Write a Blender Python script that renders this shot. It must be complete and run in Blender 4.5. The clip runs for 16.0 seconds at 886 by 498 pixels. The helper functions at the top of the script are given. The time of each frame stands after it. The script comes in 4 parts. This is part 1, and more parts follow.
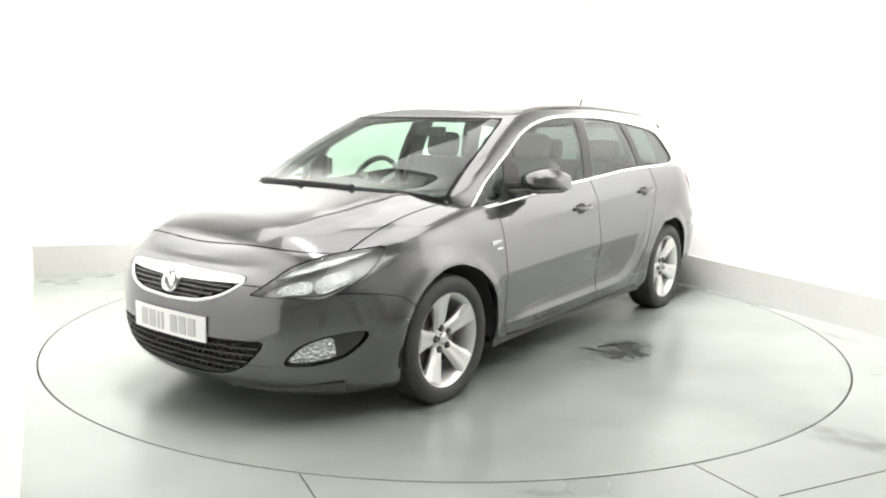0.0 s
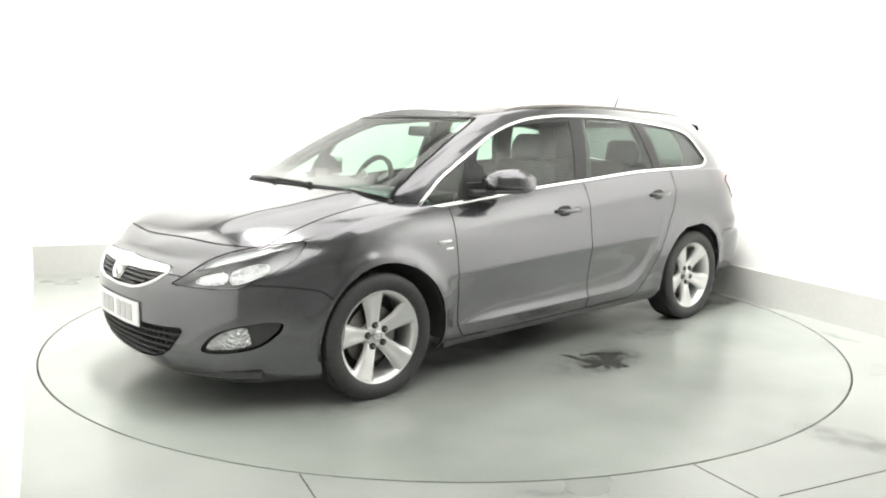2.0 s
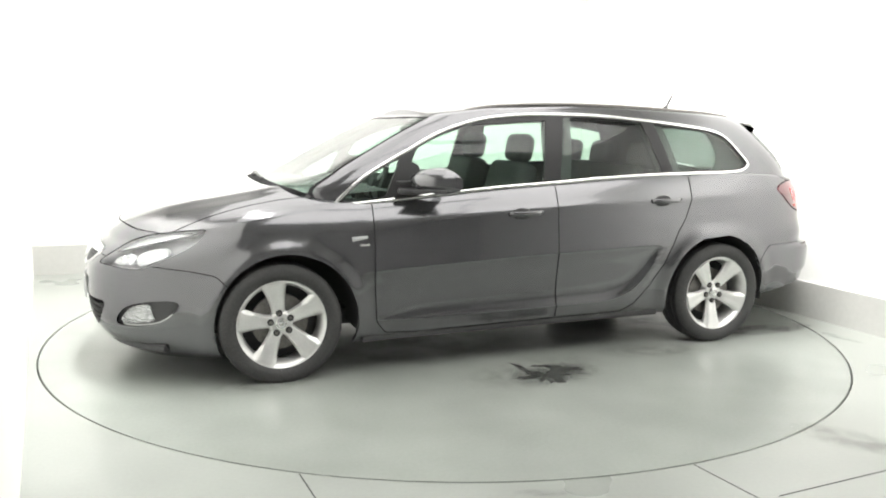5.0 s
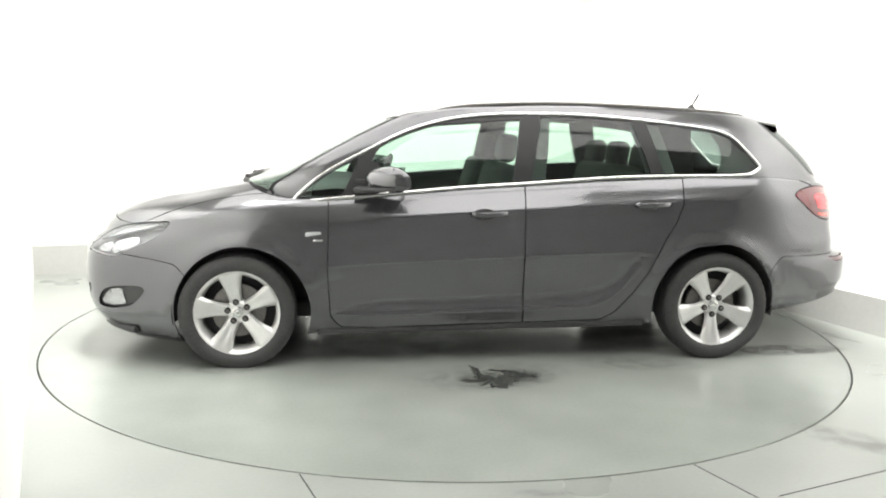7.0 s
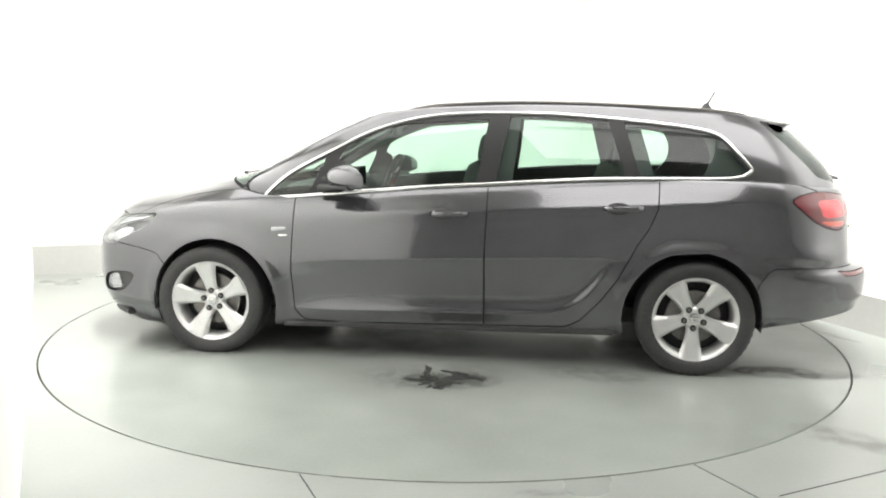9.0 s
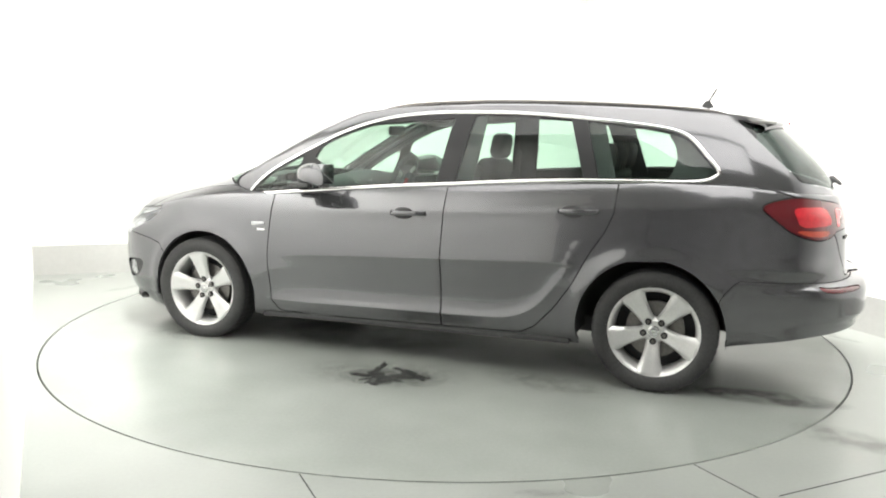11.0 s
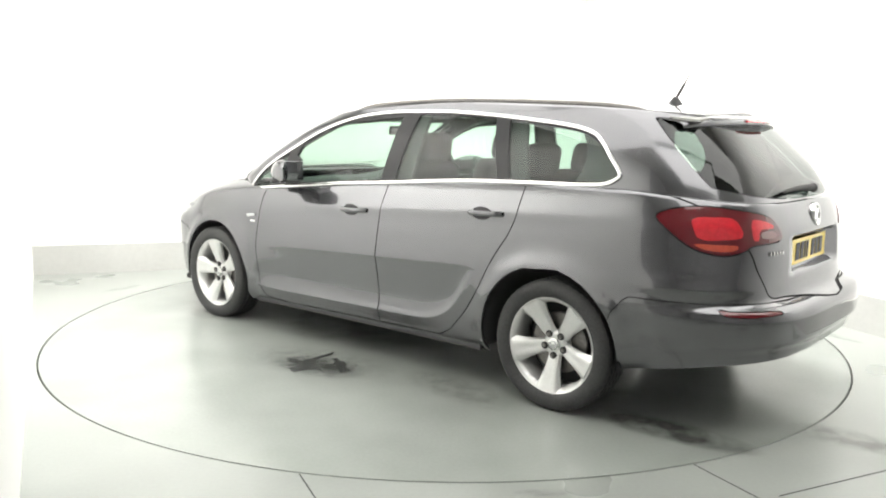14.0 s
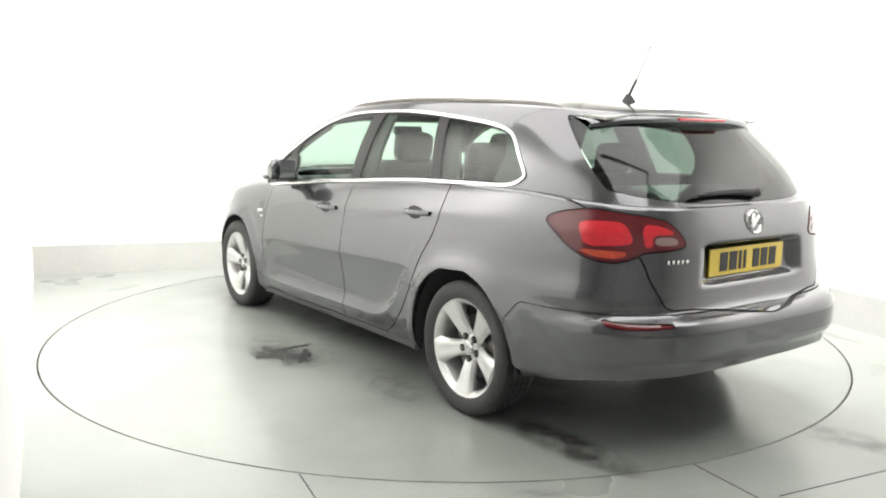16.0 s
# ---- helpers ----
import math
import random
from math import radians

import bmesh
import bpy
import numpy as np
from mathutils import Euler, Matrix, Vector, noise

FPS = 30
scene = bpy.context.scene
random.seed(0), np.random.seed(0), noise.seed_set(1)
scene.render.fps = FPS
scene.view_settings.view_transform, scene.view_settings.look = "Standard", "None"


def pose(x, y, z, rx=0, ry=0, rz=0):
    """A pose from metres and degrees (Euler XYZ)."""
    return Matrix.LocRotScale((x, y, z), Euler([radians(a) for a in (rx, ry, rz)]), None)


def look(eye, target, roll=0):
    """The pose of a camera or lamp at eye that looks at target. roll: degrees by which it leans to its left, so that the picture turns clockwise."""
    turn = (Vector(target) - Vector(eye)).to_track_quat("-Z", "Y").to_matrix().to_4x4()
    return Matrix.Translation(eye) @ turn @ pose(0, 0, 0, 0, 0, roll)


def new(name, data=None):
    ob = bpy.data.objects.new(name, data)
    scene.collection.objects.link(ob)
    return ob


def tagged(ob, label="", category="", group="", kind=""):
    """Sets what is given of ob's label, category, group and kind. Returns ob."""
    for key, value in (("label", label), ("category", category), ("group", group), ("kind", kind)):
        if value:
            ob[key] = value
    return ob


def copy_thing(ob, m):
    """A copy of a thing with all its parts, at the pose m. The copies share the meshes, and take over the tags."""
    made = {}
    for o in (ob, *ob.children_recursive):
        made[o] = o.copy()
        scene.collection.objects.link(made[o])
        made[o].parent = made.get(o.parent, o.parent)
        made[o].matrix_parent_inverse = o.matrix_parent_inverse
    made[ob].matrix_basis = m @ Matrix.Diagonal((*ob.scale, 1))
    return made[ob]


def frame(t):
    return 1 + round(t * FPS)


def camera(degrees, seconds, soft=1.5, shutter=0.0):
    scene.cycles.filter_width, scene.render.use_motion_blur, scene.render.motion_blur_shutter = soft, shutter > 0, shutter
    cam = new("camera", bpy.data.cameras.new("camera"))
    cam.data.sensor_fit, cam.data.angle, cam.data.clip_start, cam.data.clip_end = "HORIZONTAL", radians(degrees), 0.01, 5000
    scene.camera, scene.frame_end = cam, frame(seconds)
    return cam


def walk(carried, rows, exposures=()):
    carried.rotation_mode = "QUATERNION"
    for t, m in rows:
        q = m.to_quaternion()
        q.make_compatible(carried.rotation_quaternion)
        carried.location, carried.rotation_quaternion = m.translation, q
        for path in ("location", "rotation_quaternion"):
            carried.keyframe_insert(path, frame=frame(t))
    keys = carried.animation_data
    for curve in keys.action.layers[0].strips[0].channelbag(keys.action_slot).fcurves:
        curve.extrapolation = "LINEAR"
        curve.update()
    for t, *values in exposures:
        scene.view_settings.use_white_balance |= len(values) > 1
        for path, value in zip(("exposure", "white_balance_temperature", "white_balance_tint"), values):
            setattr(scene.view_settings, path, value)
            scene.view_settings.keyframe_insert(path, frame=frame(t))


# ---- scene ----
cam = camera(58.33, 16.0, soft=2.0)
EYE = (0.0, -5.237, 1.300)
CAM = look(EYE, Vector(EYE) + Vector((-math.sin(radians(0.215)) * math.cos(radians(8.707)), math.cos(radians(0.215)) * math.cos(radians(8.707)), -math.sin(radians(8.707)))), 0.962)
walk(cam, [(0.0, CAM), (16.0, CAM)], exposures=[(0.0, 0.0), (16.0, 0.0)])

# the turntable: heading of the car in degrees, second by second
TURN = [(0.0, 233.17), (0.25, 232.45), (0.5, 231.2), (1.0, 228.05)]
TURN += [(1.0 + 0.5 * i, 228.05 - 3.394 * i) for i in range(1, 31)]
CAR_X, CAR_Y = -0.103, 0.105
TABLE_R = 2.46

# ---- light ----
world = bpy.data.worlds.new("studio")
scene.world = world
world.use_nodes = True
world.node_tree.nodes["Background"].inputs[0].default_value = (0.9, 0.93, 1.0, 1)
world.node_tree.nodes["Background"].inputs[1].default_value = 0.05


def area_lamp(at, target, sx, sy, watts, spread=180, colour=(1.0, 0.985, 0.955)):
    d = bpy.data.lights.new("unseen_studio_light", "AREA")
    d.shape, d.size, d.size_y, d.energy, d.color, d.spread = "RECTANGLE", sx, sy, watts, colour, radians(spread)
    ob = new("unseen_studio_light", d)
    ob.matrix_world = look(at, target)
    return ob


# luminous ceiling panels over the turntable; unseen washers added to brighten the white walls
for lx, ly in ((-1.5, 0.5), (0.55, 0.7), (-0.75, -1.6), (1.3, -1.4), (3.2, -2.2), (1.1, -3.6)):
    area_lamp((lx, ly, 3.52), (lx, ly, 0), 2.05, 2.05, 31 if lx < 0 else 42)
for at, target, watts in (((-1.75, 0.75, 3.45), (-2.25, 1.8, 0.9), 34), ((0.5, 1.5, 3.45), (0.1, 2.65, 0.9), 34), ((1.35, 0.75, 3.45), (2.4, 1.2, 0.9), 52),
                          ((2.2, -1.6, 3.45), (3.45, -1.05, 0.9), 46), ((-1.75, -0.35, 3.45), (-2.75, -0.85, 0.9), 52), ((-0.9, -1.9, 3.45), (-1.9, -2.4, 0.9), 20)):
    area_lamp(at, target, 2.0, 0.4, watts, 75)


# ---- materials ----
def material(name, base, rough=0.5, metal=0.0, coat=0.0, spec=0.5, grain=0.0, scale=40.0, bump=0.0, stain=0.0, stain_scale=2.0, emit=0.0, coat_ior=1.5):
    """A principled material, its colour varied by a fine and a coarse noise."""
    m = bpy.data.materials.new(name)
    m.use_nodes = True
    nt = m.node_tree
    b = nt.nodes["Principled BSDF"]
    b.inputs["Base Color"].default_value = (*base, 1)
    b.inputs["Roughness"].default_value = rough
    b.inputs["Metallic"].default_value = metal
    b.inputs["Coat Weight"].default_value = coat
    b.inputs["Coat Roughness"].default_value = 0.03
    b.inputs["Coat IOR"].default_value = coat_ior
    b.inputs["Specular IOR Level"].default_value = spec
    if emit:
        b.inputs["Emission Color"].default_value = (*base, 1)
        b.inputs["Emission Strength"].default_value = emit
    tc = nt.nodes.new("ShaderNodeTexCoord")
    if grain or stain or bump:
        fine = nt.nodes.new("ShaderNodeTexNoise")
        fine.inputs["Scale"].default_value, fine.inputs["Detail"].default_value = scale, 6
        nt.links.new(tc.outputs["Object"], fine.inputs["Vector"])
        big = nt.nodes.new("ShaderNodeTexNoise")
        big.inputs["Scale"].default_value, big.inputs["Detail"].default_value = stain_scale, 2
        nt.links.new(tc.outputs["Object"], big.inputs["Vector"])
        prev = None
        for tex, amount in ((fine, grain), (big, stain)):
            ramp = nt.nodes.new("ShaderNodeMapRange")
            ramp.interpolation_type = "SMOOTHSTEP"
            ramp.inputs[1].default_value, ramp.inputs[2].default_value = 0.2, 0.8
            ramp.inputs[3].default_value, ramp.inputs[4].default_value = 1 - amount, 1 + amount
            nt.links.new(tex.outputs["Fac"], ramp.inputs[0])
            if prev is None:
                prev = ramp.outputs[0]
            else:
                mul = nt.nodes.new("ShaderNodeMath")
                mul.operation = "MULTIPLY"
                nt.links.new(prev, mul.inputs[0])
                nt.links.new(ramp.outputs[0], mul.inputs[1])
                prev = mul.outputs[0]
        mix = nt.nodes.new("ShaderNodeVectorMath")
        mix.operation = "SCALE"
        mix.inputs[0].default_value = base
        nt.links.new(prev, mix.inputs["Scale"])
        nt.links.new(mix.outputs[0], b.inputs["Base Color"])
        rr = nt.nodes.new("ShaderNodeMapRange")
        rr.inputs[3].default_value, rr.inputs[4].default_value = rough * 0.85, min(1, rough * 1.2)
        nt.links.new(big.outputs["Fac"], rr.inputs[0])
        nt.links.new(rr.outputs[0], b.inputs["Roughness"])
        if bump:
            bn = nt.nodes.new("ShaderNodeBump")
            bn.inputs["Strength"].default_value, bn.inputs["Distance"].default_value = bump, 0.002 if bump < 0.9 else 0.02
            nt.links.new(fine.outputs["Fac"], bn.inputs["Height"])
            nt.links.new(bn.outputs[0], b.inputs["Normal"])
    return m


def glass(name, tint, gloss_rough=0.0):
    m = bpy.data.materials.new(name)
    m.use_nodes = True
    nt = m.node_tree
    nt.nodes.remove(nt.nodes["Principled BSDF"])
    out = nt.nodes["Material Output"]
    tr = nt.nodes.new("ShaderNodeBsdfTransparent")
    tr.inputs[0].default_value = (*tint, 1)
    gl = nt.nodes.new("ShaderNodeBsdfGlossy")
    gl.inputs["Roughness"].default_value = gloss_rough
    lw = nt.nodes.new("ShaderNodeLayerWeight")
    lw.inputs[0].default_value = 0.5
    power = nt.nodes.new("ShaderNodeMath")
    power.operation, power.inputs[1].default_value = "POWER", 4.5
    nt.links.new(lw.outputs["Facing"], power.inputs[0])
    fr = nt.nodes.new("ShaderNodeMath")
    fr.operation, fr.inputs[1].default_value, fr.inputs[2].default_value = "MULTIPLY_ADD", 0.75, 0.065
    nt.links.new(power.outputs[0], fr.inputs[0])
    mx = nt.nodes.new("ShaderNodeMixShader")
    nt.links.new(fr.outputs[0], mx.inputs[0])
    nt.links.new(tr.outputs[0], mx.inputs[1])
    nt.links.new(gl.outputs[0], mx.inputs[2])
    nt.links.new(mx.outputs[0], out.inputs["Surface"])
    return m


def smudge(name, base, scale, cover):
    """A thin dark film that lies in patches, clear between them, for dirt, damp and painted shade."""
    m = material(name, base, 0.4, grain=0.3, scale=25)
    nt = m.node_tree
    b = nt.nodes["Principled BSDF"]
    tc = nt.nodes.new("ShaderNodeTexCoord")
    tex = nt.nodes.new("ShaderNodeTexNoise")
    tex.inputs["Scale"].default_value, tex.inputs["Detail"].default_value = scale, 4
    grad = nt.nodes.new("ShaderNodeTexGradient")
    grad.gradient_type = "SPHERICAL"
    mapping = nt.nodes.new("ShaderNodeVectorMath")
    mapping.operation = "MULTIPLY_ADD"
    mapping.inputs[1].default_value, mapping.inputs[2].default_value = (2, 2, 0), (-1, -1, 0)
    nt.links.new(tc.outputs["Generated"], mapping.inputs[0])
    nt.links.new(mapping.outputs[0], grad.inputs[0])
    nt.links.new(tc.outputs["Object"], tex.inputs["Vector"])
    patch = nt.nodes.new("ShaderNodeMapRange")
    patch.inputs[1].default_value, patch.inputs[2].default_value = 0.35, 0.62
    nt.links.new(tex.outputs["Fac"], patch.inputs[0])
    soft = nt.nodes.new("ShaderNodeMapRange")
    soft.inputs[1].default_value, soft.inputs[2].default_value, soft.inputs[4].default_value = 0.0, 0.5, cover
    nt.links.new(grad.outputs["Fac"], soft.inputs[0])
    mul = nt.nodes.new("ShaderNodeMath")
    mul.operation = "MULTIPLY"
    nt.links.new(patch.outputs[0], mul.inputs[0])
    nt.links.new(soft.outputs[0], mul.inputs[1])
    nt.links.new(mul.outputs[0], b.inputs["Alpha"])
    return m


PAINT = material("grey_metallic_paint", (0.146, 0.146, 0.154), 0.17, 0.8, 1.0, 0.5, 0.02, 900.0, 0.0, 0.02, 3.0, coat_ior=1.6)
PAINT.node_tree.nodes["Principled BSDF"].inputs["Specular Tint"].default_value = (0.35, 0.35, 0.36, 1)
LINER = material("black_liner", (0.05, 0.05, 0.051), 0.75)
PLASTIC = material("black_plastic", (0.055, 0.055, 0.056), 0.5, grain=0.15, scale=300, bump=0.15)
GLOSSBLACK = material("satin_black", (0.035, 0.035, 0.036), 0.35, spec=0.25)
BORDER = material("black_rubber_border", (0.025, 0.025, 0.026), 0.75, spec=0.1)
CHROME = material("chrome", (0.86, 0.86, 0.85), 0.12, 1.0)
DARKMIRROR = material("door_mirror_glass", (0.38, 0.39, 0.40), 0.06, 1.0)
SATIN = material("satin_chrome", (0.80, 0.80, 0.79), 0.32, 0.75)
ALLOY = material("silver_alloy", (0.74, 0.74, 0.73), 0.33, 0.6, 0.4, grain=0.05, scale=120, stain=0.05, stain_scale=9)
RUBBER = material("tyre_rubber", (0.042, 0.042, 0.042), 0.62, grain=0.2, scale=90, bump=0.3, stain=0.12, stain_scale=6)
STEEL = material("brake_steel", (0.22, 0.21, 0.2), 0.4, 0.9, grain=0.15, scale=60)
GLASS = glass("green_tinted_glass", (0.62, 0.755, 0.675))
DARKGLASS = glass("dark_tinted_glass", (0.15, 0.19, 0.175))
LAMPGLASS = glass("clear_lamp_cover", (0.93, 0.94, 0.94))
REDLENS = material("red_lamp_lens", (0.62, 0.022, 0.035), 0.12, 0.0, 1.0, grain=0.12, scale=60)
DARKRED = material("dark_red_lens", (0.115, 0.008, 0.013), 0.12, 0.0, 1.0)
LAMPSILVER = material("lamp_reflector", (0.62, 0.63, 0.64), 0.25, 0.55)
LAMPFACET = material("faceted_reflector", (0.66, 0.67, 0.68), 0.15, 0.9, grain=0.35, scale=75, bump=1.0)
LAMPGREY = material("lamp_housing", (0.46, 0.46, 0.47), 0.3, 0.15)
TRIMCLOTH = material("charcoal_cloth", (0.075, 0.075, 0.078), 0.9, grain=0.12, scale=250, bump=0.08, stain=0.08, stain_scale=5)
HEADLINE = material("pale_headlining", (0.42, 0.42, 0.4), 0.95, grain=0.06, scale=200)
DASH = material("soft_dash_plastic", (0.065, 0.065, 0.068), 0.6, grain=0.06, scale=200, bump=0.04)
WHITEPLATE = material("white_reflective_plate", (0.82, 0.82, 0.82), 0.35, coat=0.4)
YELLOWPLATE = material("yellow_reflective_plate", (0.86, 0.62, 0.04), 0.35, coat=0.4)
INK = material("plate_ink", (0.03, 0.03, 0.03), 0.5)
PALEINK = material("washed_out_ink", (0.5, 0.5, 0.5), 0.5)
WALL = material("white_wall_paint", (0.84, 0.84, 0.82), 0.85, grain=0.015, scale=60, bump=0.05, stain=0.02, stain_scale=0.8)
CEILING = material("pale_ceiling_board", (0.60, 0.60, 0.585), 0.9, grain=0.02, scale=40, stain=0.03, stain_scale=0.7)
SKIRT = material("pale_grey_skirting", (0.52, 0.52, 0.50), 0.6, grain=0.03, scale=30, stain=0.05, stain_scale=1.5)
FLOOR = material("grey_green_painted_floor", (0.285, 0.302, 0.28), 0.28, 0.0, 0.0, 0.5, 0.03, 60.0, 0.01, 0.09, 1.3)
TABLE = material("grey_green_table_top", (0.27, 0.288, 0.268), 0.22, 0.0, 0.0, 0.5, 0.03, 60.0, 0.01, 0.10, 1.6)
UNSEEN_GREY = material("unseen_wall_grey", (0.44, 0.44, 0.445), 0.9, grain=0.2, scale=30, bump=0.3, stain=0.2, stain_scale=2)
GAP = material("dark_gap", (0.02, 0.02, 0.02), 0.8)
OIL = material("wet_oil", (0.055, 0.058, 0.055), 0.22, grain=0.3, scale=30, stain=0.4, stain_scale=14)
DAMP = smudge("tyre_mark_dirt", (0.045, 0.045, 0.04), 7.0, 0.75)
SPILL = smudge("oil_shade_film", (0.04, 0.042, 0.04), 13.0, 0.95)
# the car's shade is painted into this damp film's dark colour
SHADE = smudge("damp_shade_film", (0.09, 0.092, 0.085), 4.0, 0.32)
SCUFF = smudge("floor_scuff", (0.07, 0.06, 0.05), 11.0, 0.24)


# ---- mesh helpers ----
def mesh_of(name, verts, faces, mat, smooth=True):
    me = bpy.data.meshes.new(name)
    me.from_pydata([tuple(map(float, v[:3])) for v in verts], [], [tuple(map(int, f)) for f in faces])
    me.materials.append(mat)
    if smooth:
        me.polygons.foreach_set("use_smooth", [True] * len(me.polygons))
    me.update()
    return me


def part_mesh(name, me, parent, label=""):
    ob = new(name, me)
    ob.parent = parent
    return tagged(ob, label) if label else ob


def part(name, bm, mat, parent, label="", smooth=True, sharp=35):
    me = bpy.data.meshes.new(name)
    bmesh.ops.recalc_face_normals(bm, faces=bm.faces)
    bm.to_mesh(me)
    bm.free()
    me.materials.append(mat)
    if smooth:
        me.polygons.foreach_set("use_smooth", [True] * len(me.polygons))
        me.set_sharp_from_angle(angle=radians(sharp))
    return part_mesh(name, me, parent, label)


def spline(points):
    """A smooth curve through (t, value) points, with limited slopes."""
    pts = sorted(points)
    xs, ys = np.array([p[0] for p in pts], float), np.array([p[1] for p in pts], float)
    d = np.diff(ys) / np.diff(xs)
    m = np.concatenate([[d[0]], [0 if a * b <= 0 else 2 * a * b / (a + b) for a, b in zip(d[:-1], d[1:])], [d[-1]]])

    def at(x):
        x = np.clip(np.asarray(x, float), xs[0], xs[-1])
        i = np.clip(np.searchsorted(xs, x) - 1, 0, len(xs) - 2)
        h = xs[i + 1] - xs[i]
        t = (x - xs[i]) / h
        return (ys[i] * (2 * t**3 - 3 * t**2 + 1) + m[i] * h * (t**3 - 2 * t**2 + t)
                + ys[i + 1] * (3 * t**2 - 2 * t**3) + m[i + 1] * h * (t**3 - t**2))
    return at


def smooth_loop(points, steps=6, closed=True):
    """A Catmull-Rom curve through 2D or 3D points."""
    p = np.array(points, float)
    n, out = len(p), []
    for i in range(n if closed else n - 1):
        if closed:
            a, b, c, d = p[i - 1], p[i], p[(i + 1) % n], p[(i + 2) % n]
        else:
            a, b, c, d = p[max(i - 1, 0)], p[i], p[i + 1], p[min(i + 2, n - 1)]
        for k in range(steps):
            t = k / steps
            out.append(0.5 * ((2 * b) + (c - a) * t + (2 * a - 5 * b + 4 * c - d) * t**2 + (3 * b - a - 3 * c + d) * t**3))
    if not closed:
        out.append(p[-1])
    return np.array(out)


def inside(px, pz, poly):
    """Signed distance of points to a 2D polygon, positive inside."""
    poly = np.asarray(poly, float)
    best = np.full(len(px), 1e9)
    odd = np.zeros(len(px), bool)
    for a, b in zip(poly, np.roll(poly, -1, 0)):
        e = b - a
        t = np.clip(((px - a[0]) * e[0] + (pz - a[1]) * e[1]) / (e @ e + 1e-12), 0, 1)
        best = np.minimum(best, np.hypot(px - a[0] - t * e[0], pz - a[1] - t * e[1]))
        cross = (a[1] > pz) != (b[1] > pz)
        with np.errstate(divide="ignore", invalid="ignore"):
            xc = a[0] + (pz - a[1]) / (e[1] if e[1] else 1e-12) * e[0]
        odd ^= cross & (px < xc)
    return np.where(odd, best, -best)


def clip(mesh, g):
    """The piece of a mesh (vertex rows, faces) where the field g is positive."""
    V, F = mesh
    rows, out, cut, keep = [], [], {}, {}

    def kept(i):
        if i not in keep:
            keep[i] = len(rows)
            rows.append(V[i])
        return keep[i]

    def crossing(i, j):
        k = (min(i, j), max(i, j))
        if k not in cut:
            t = g[i] / (g[i] - g[j])
            cut[k] = len(rows)
            rows.append(V[i] + t * (V[j] - V[i]))
        return cut[k]

    pos = g > 0
    for f in F:
        s = [pos[i] for i in f]
        if all(s):
            out.append([kept(i) for i in f])
        elif any(s):
            poly = []
            for i, j in zip(f, f[1:] + f[:1]):
                if pos[i]:
                    poly.append(kept(i))
                if pos[i] != pos[j]:
                    poly.append(crossing(i, j))
            if len(poly) > 2:
                out.append(poly)
    return (np.array(rows) if rows else np.zeros((0, V.shape[1])), out)


def cut_out(mesh, field, gap=0.0035):
    """Splits a mesh along a field's zero line, leaving a joint: (inner piece, rest)."""
    g = field(mesh[0])
    return clip(mesh, g - gap / 2), clip(mesh, -g - gap / 2)


def flip_y(mesh):
    V = mesh[0].copy()
    V[:, 1] *= -1
    return V, [f[::-1] for f in mesh[1]]


def both(mesh):
    """The piece and its mirror image, welded on the centre line."""
    V, F = mesh
    W, G = flip_y(mesh)
    n = len(V)
    back = {i: (i if abs(V[i, 1]) < 1e-5 else i + n) for i in range(n)}
    return np.vstack([V, W]), F + [[back[i] for i in f] for f in G]


def normals_of(V, F):
    N = np.zeros((len(V), 3))
    for f in F:
        a, b, c = V[f[0], :3], V[f[1], :3], V[f[-1], :3]
        m = np.cross(b - a, c - a)
        for i in f:
            N[i] += m
    return N / (np.linalg.norm(N, axis=1)[:, None] + 1e-12)


def panel(name, mesh, mat, parent, label="", edge=0.012, shift=0.0):
    """A body panel: its skin, with edges folded inwards."""
    V, F = mesh
    N = normals_of(V, F)
    P = V[:, :3] + N * shift
    verts, faces = list(P), [list(f) for f in F]
    if edge:
        seen = {}
        for f in F:
            for i, j in zip(f, f[1:] + f[:1]):
                k = (min(i, j), max(i, j))
                seen[k] = None if k in seen else (i, j)
        for e in seen.values():
            if e and not (abs(P[e[0], 1]) < 1e-5 and abs(P[e[1], 1]) < 1e-5):
                i, j = e
                b = len(verts)
                verts += [P[i], P[j], P[j] - N[j] * edge, P[i] - N[i] * edge]
                faces.append([b + 1, b, b + 3, b + 2])
    return part_mesh(name, mesh_of(name, verts, faces, mat), parent, label)


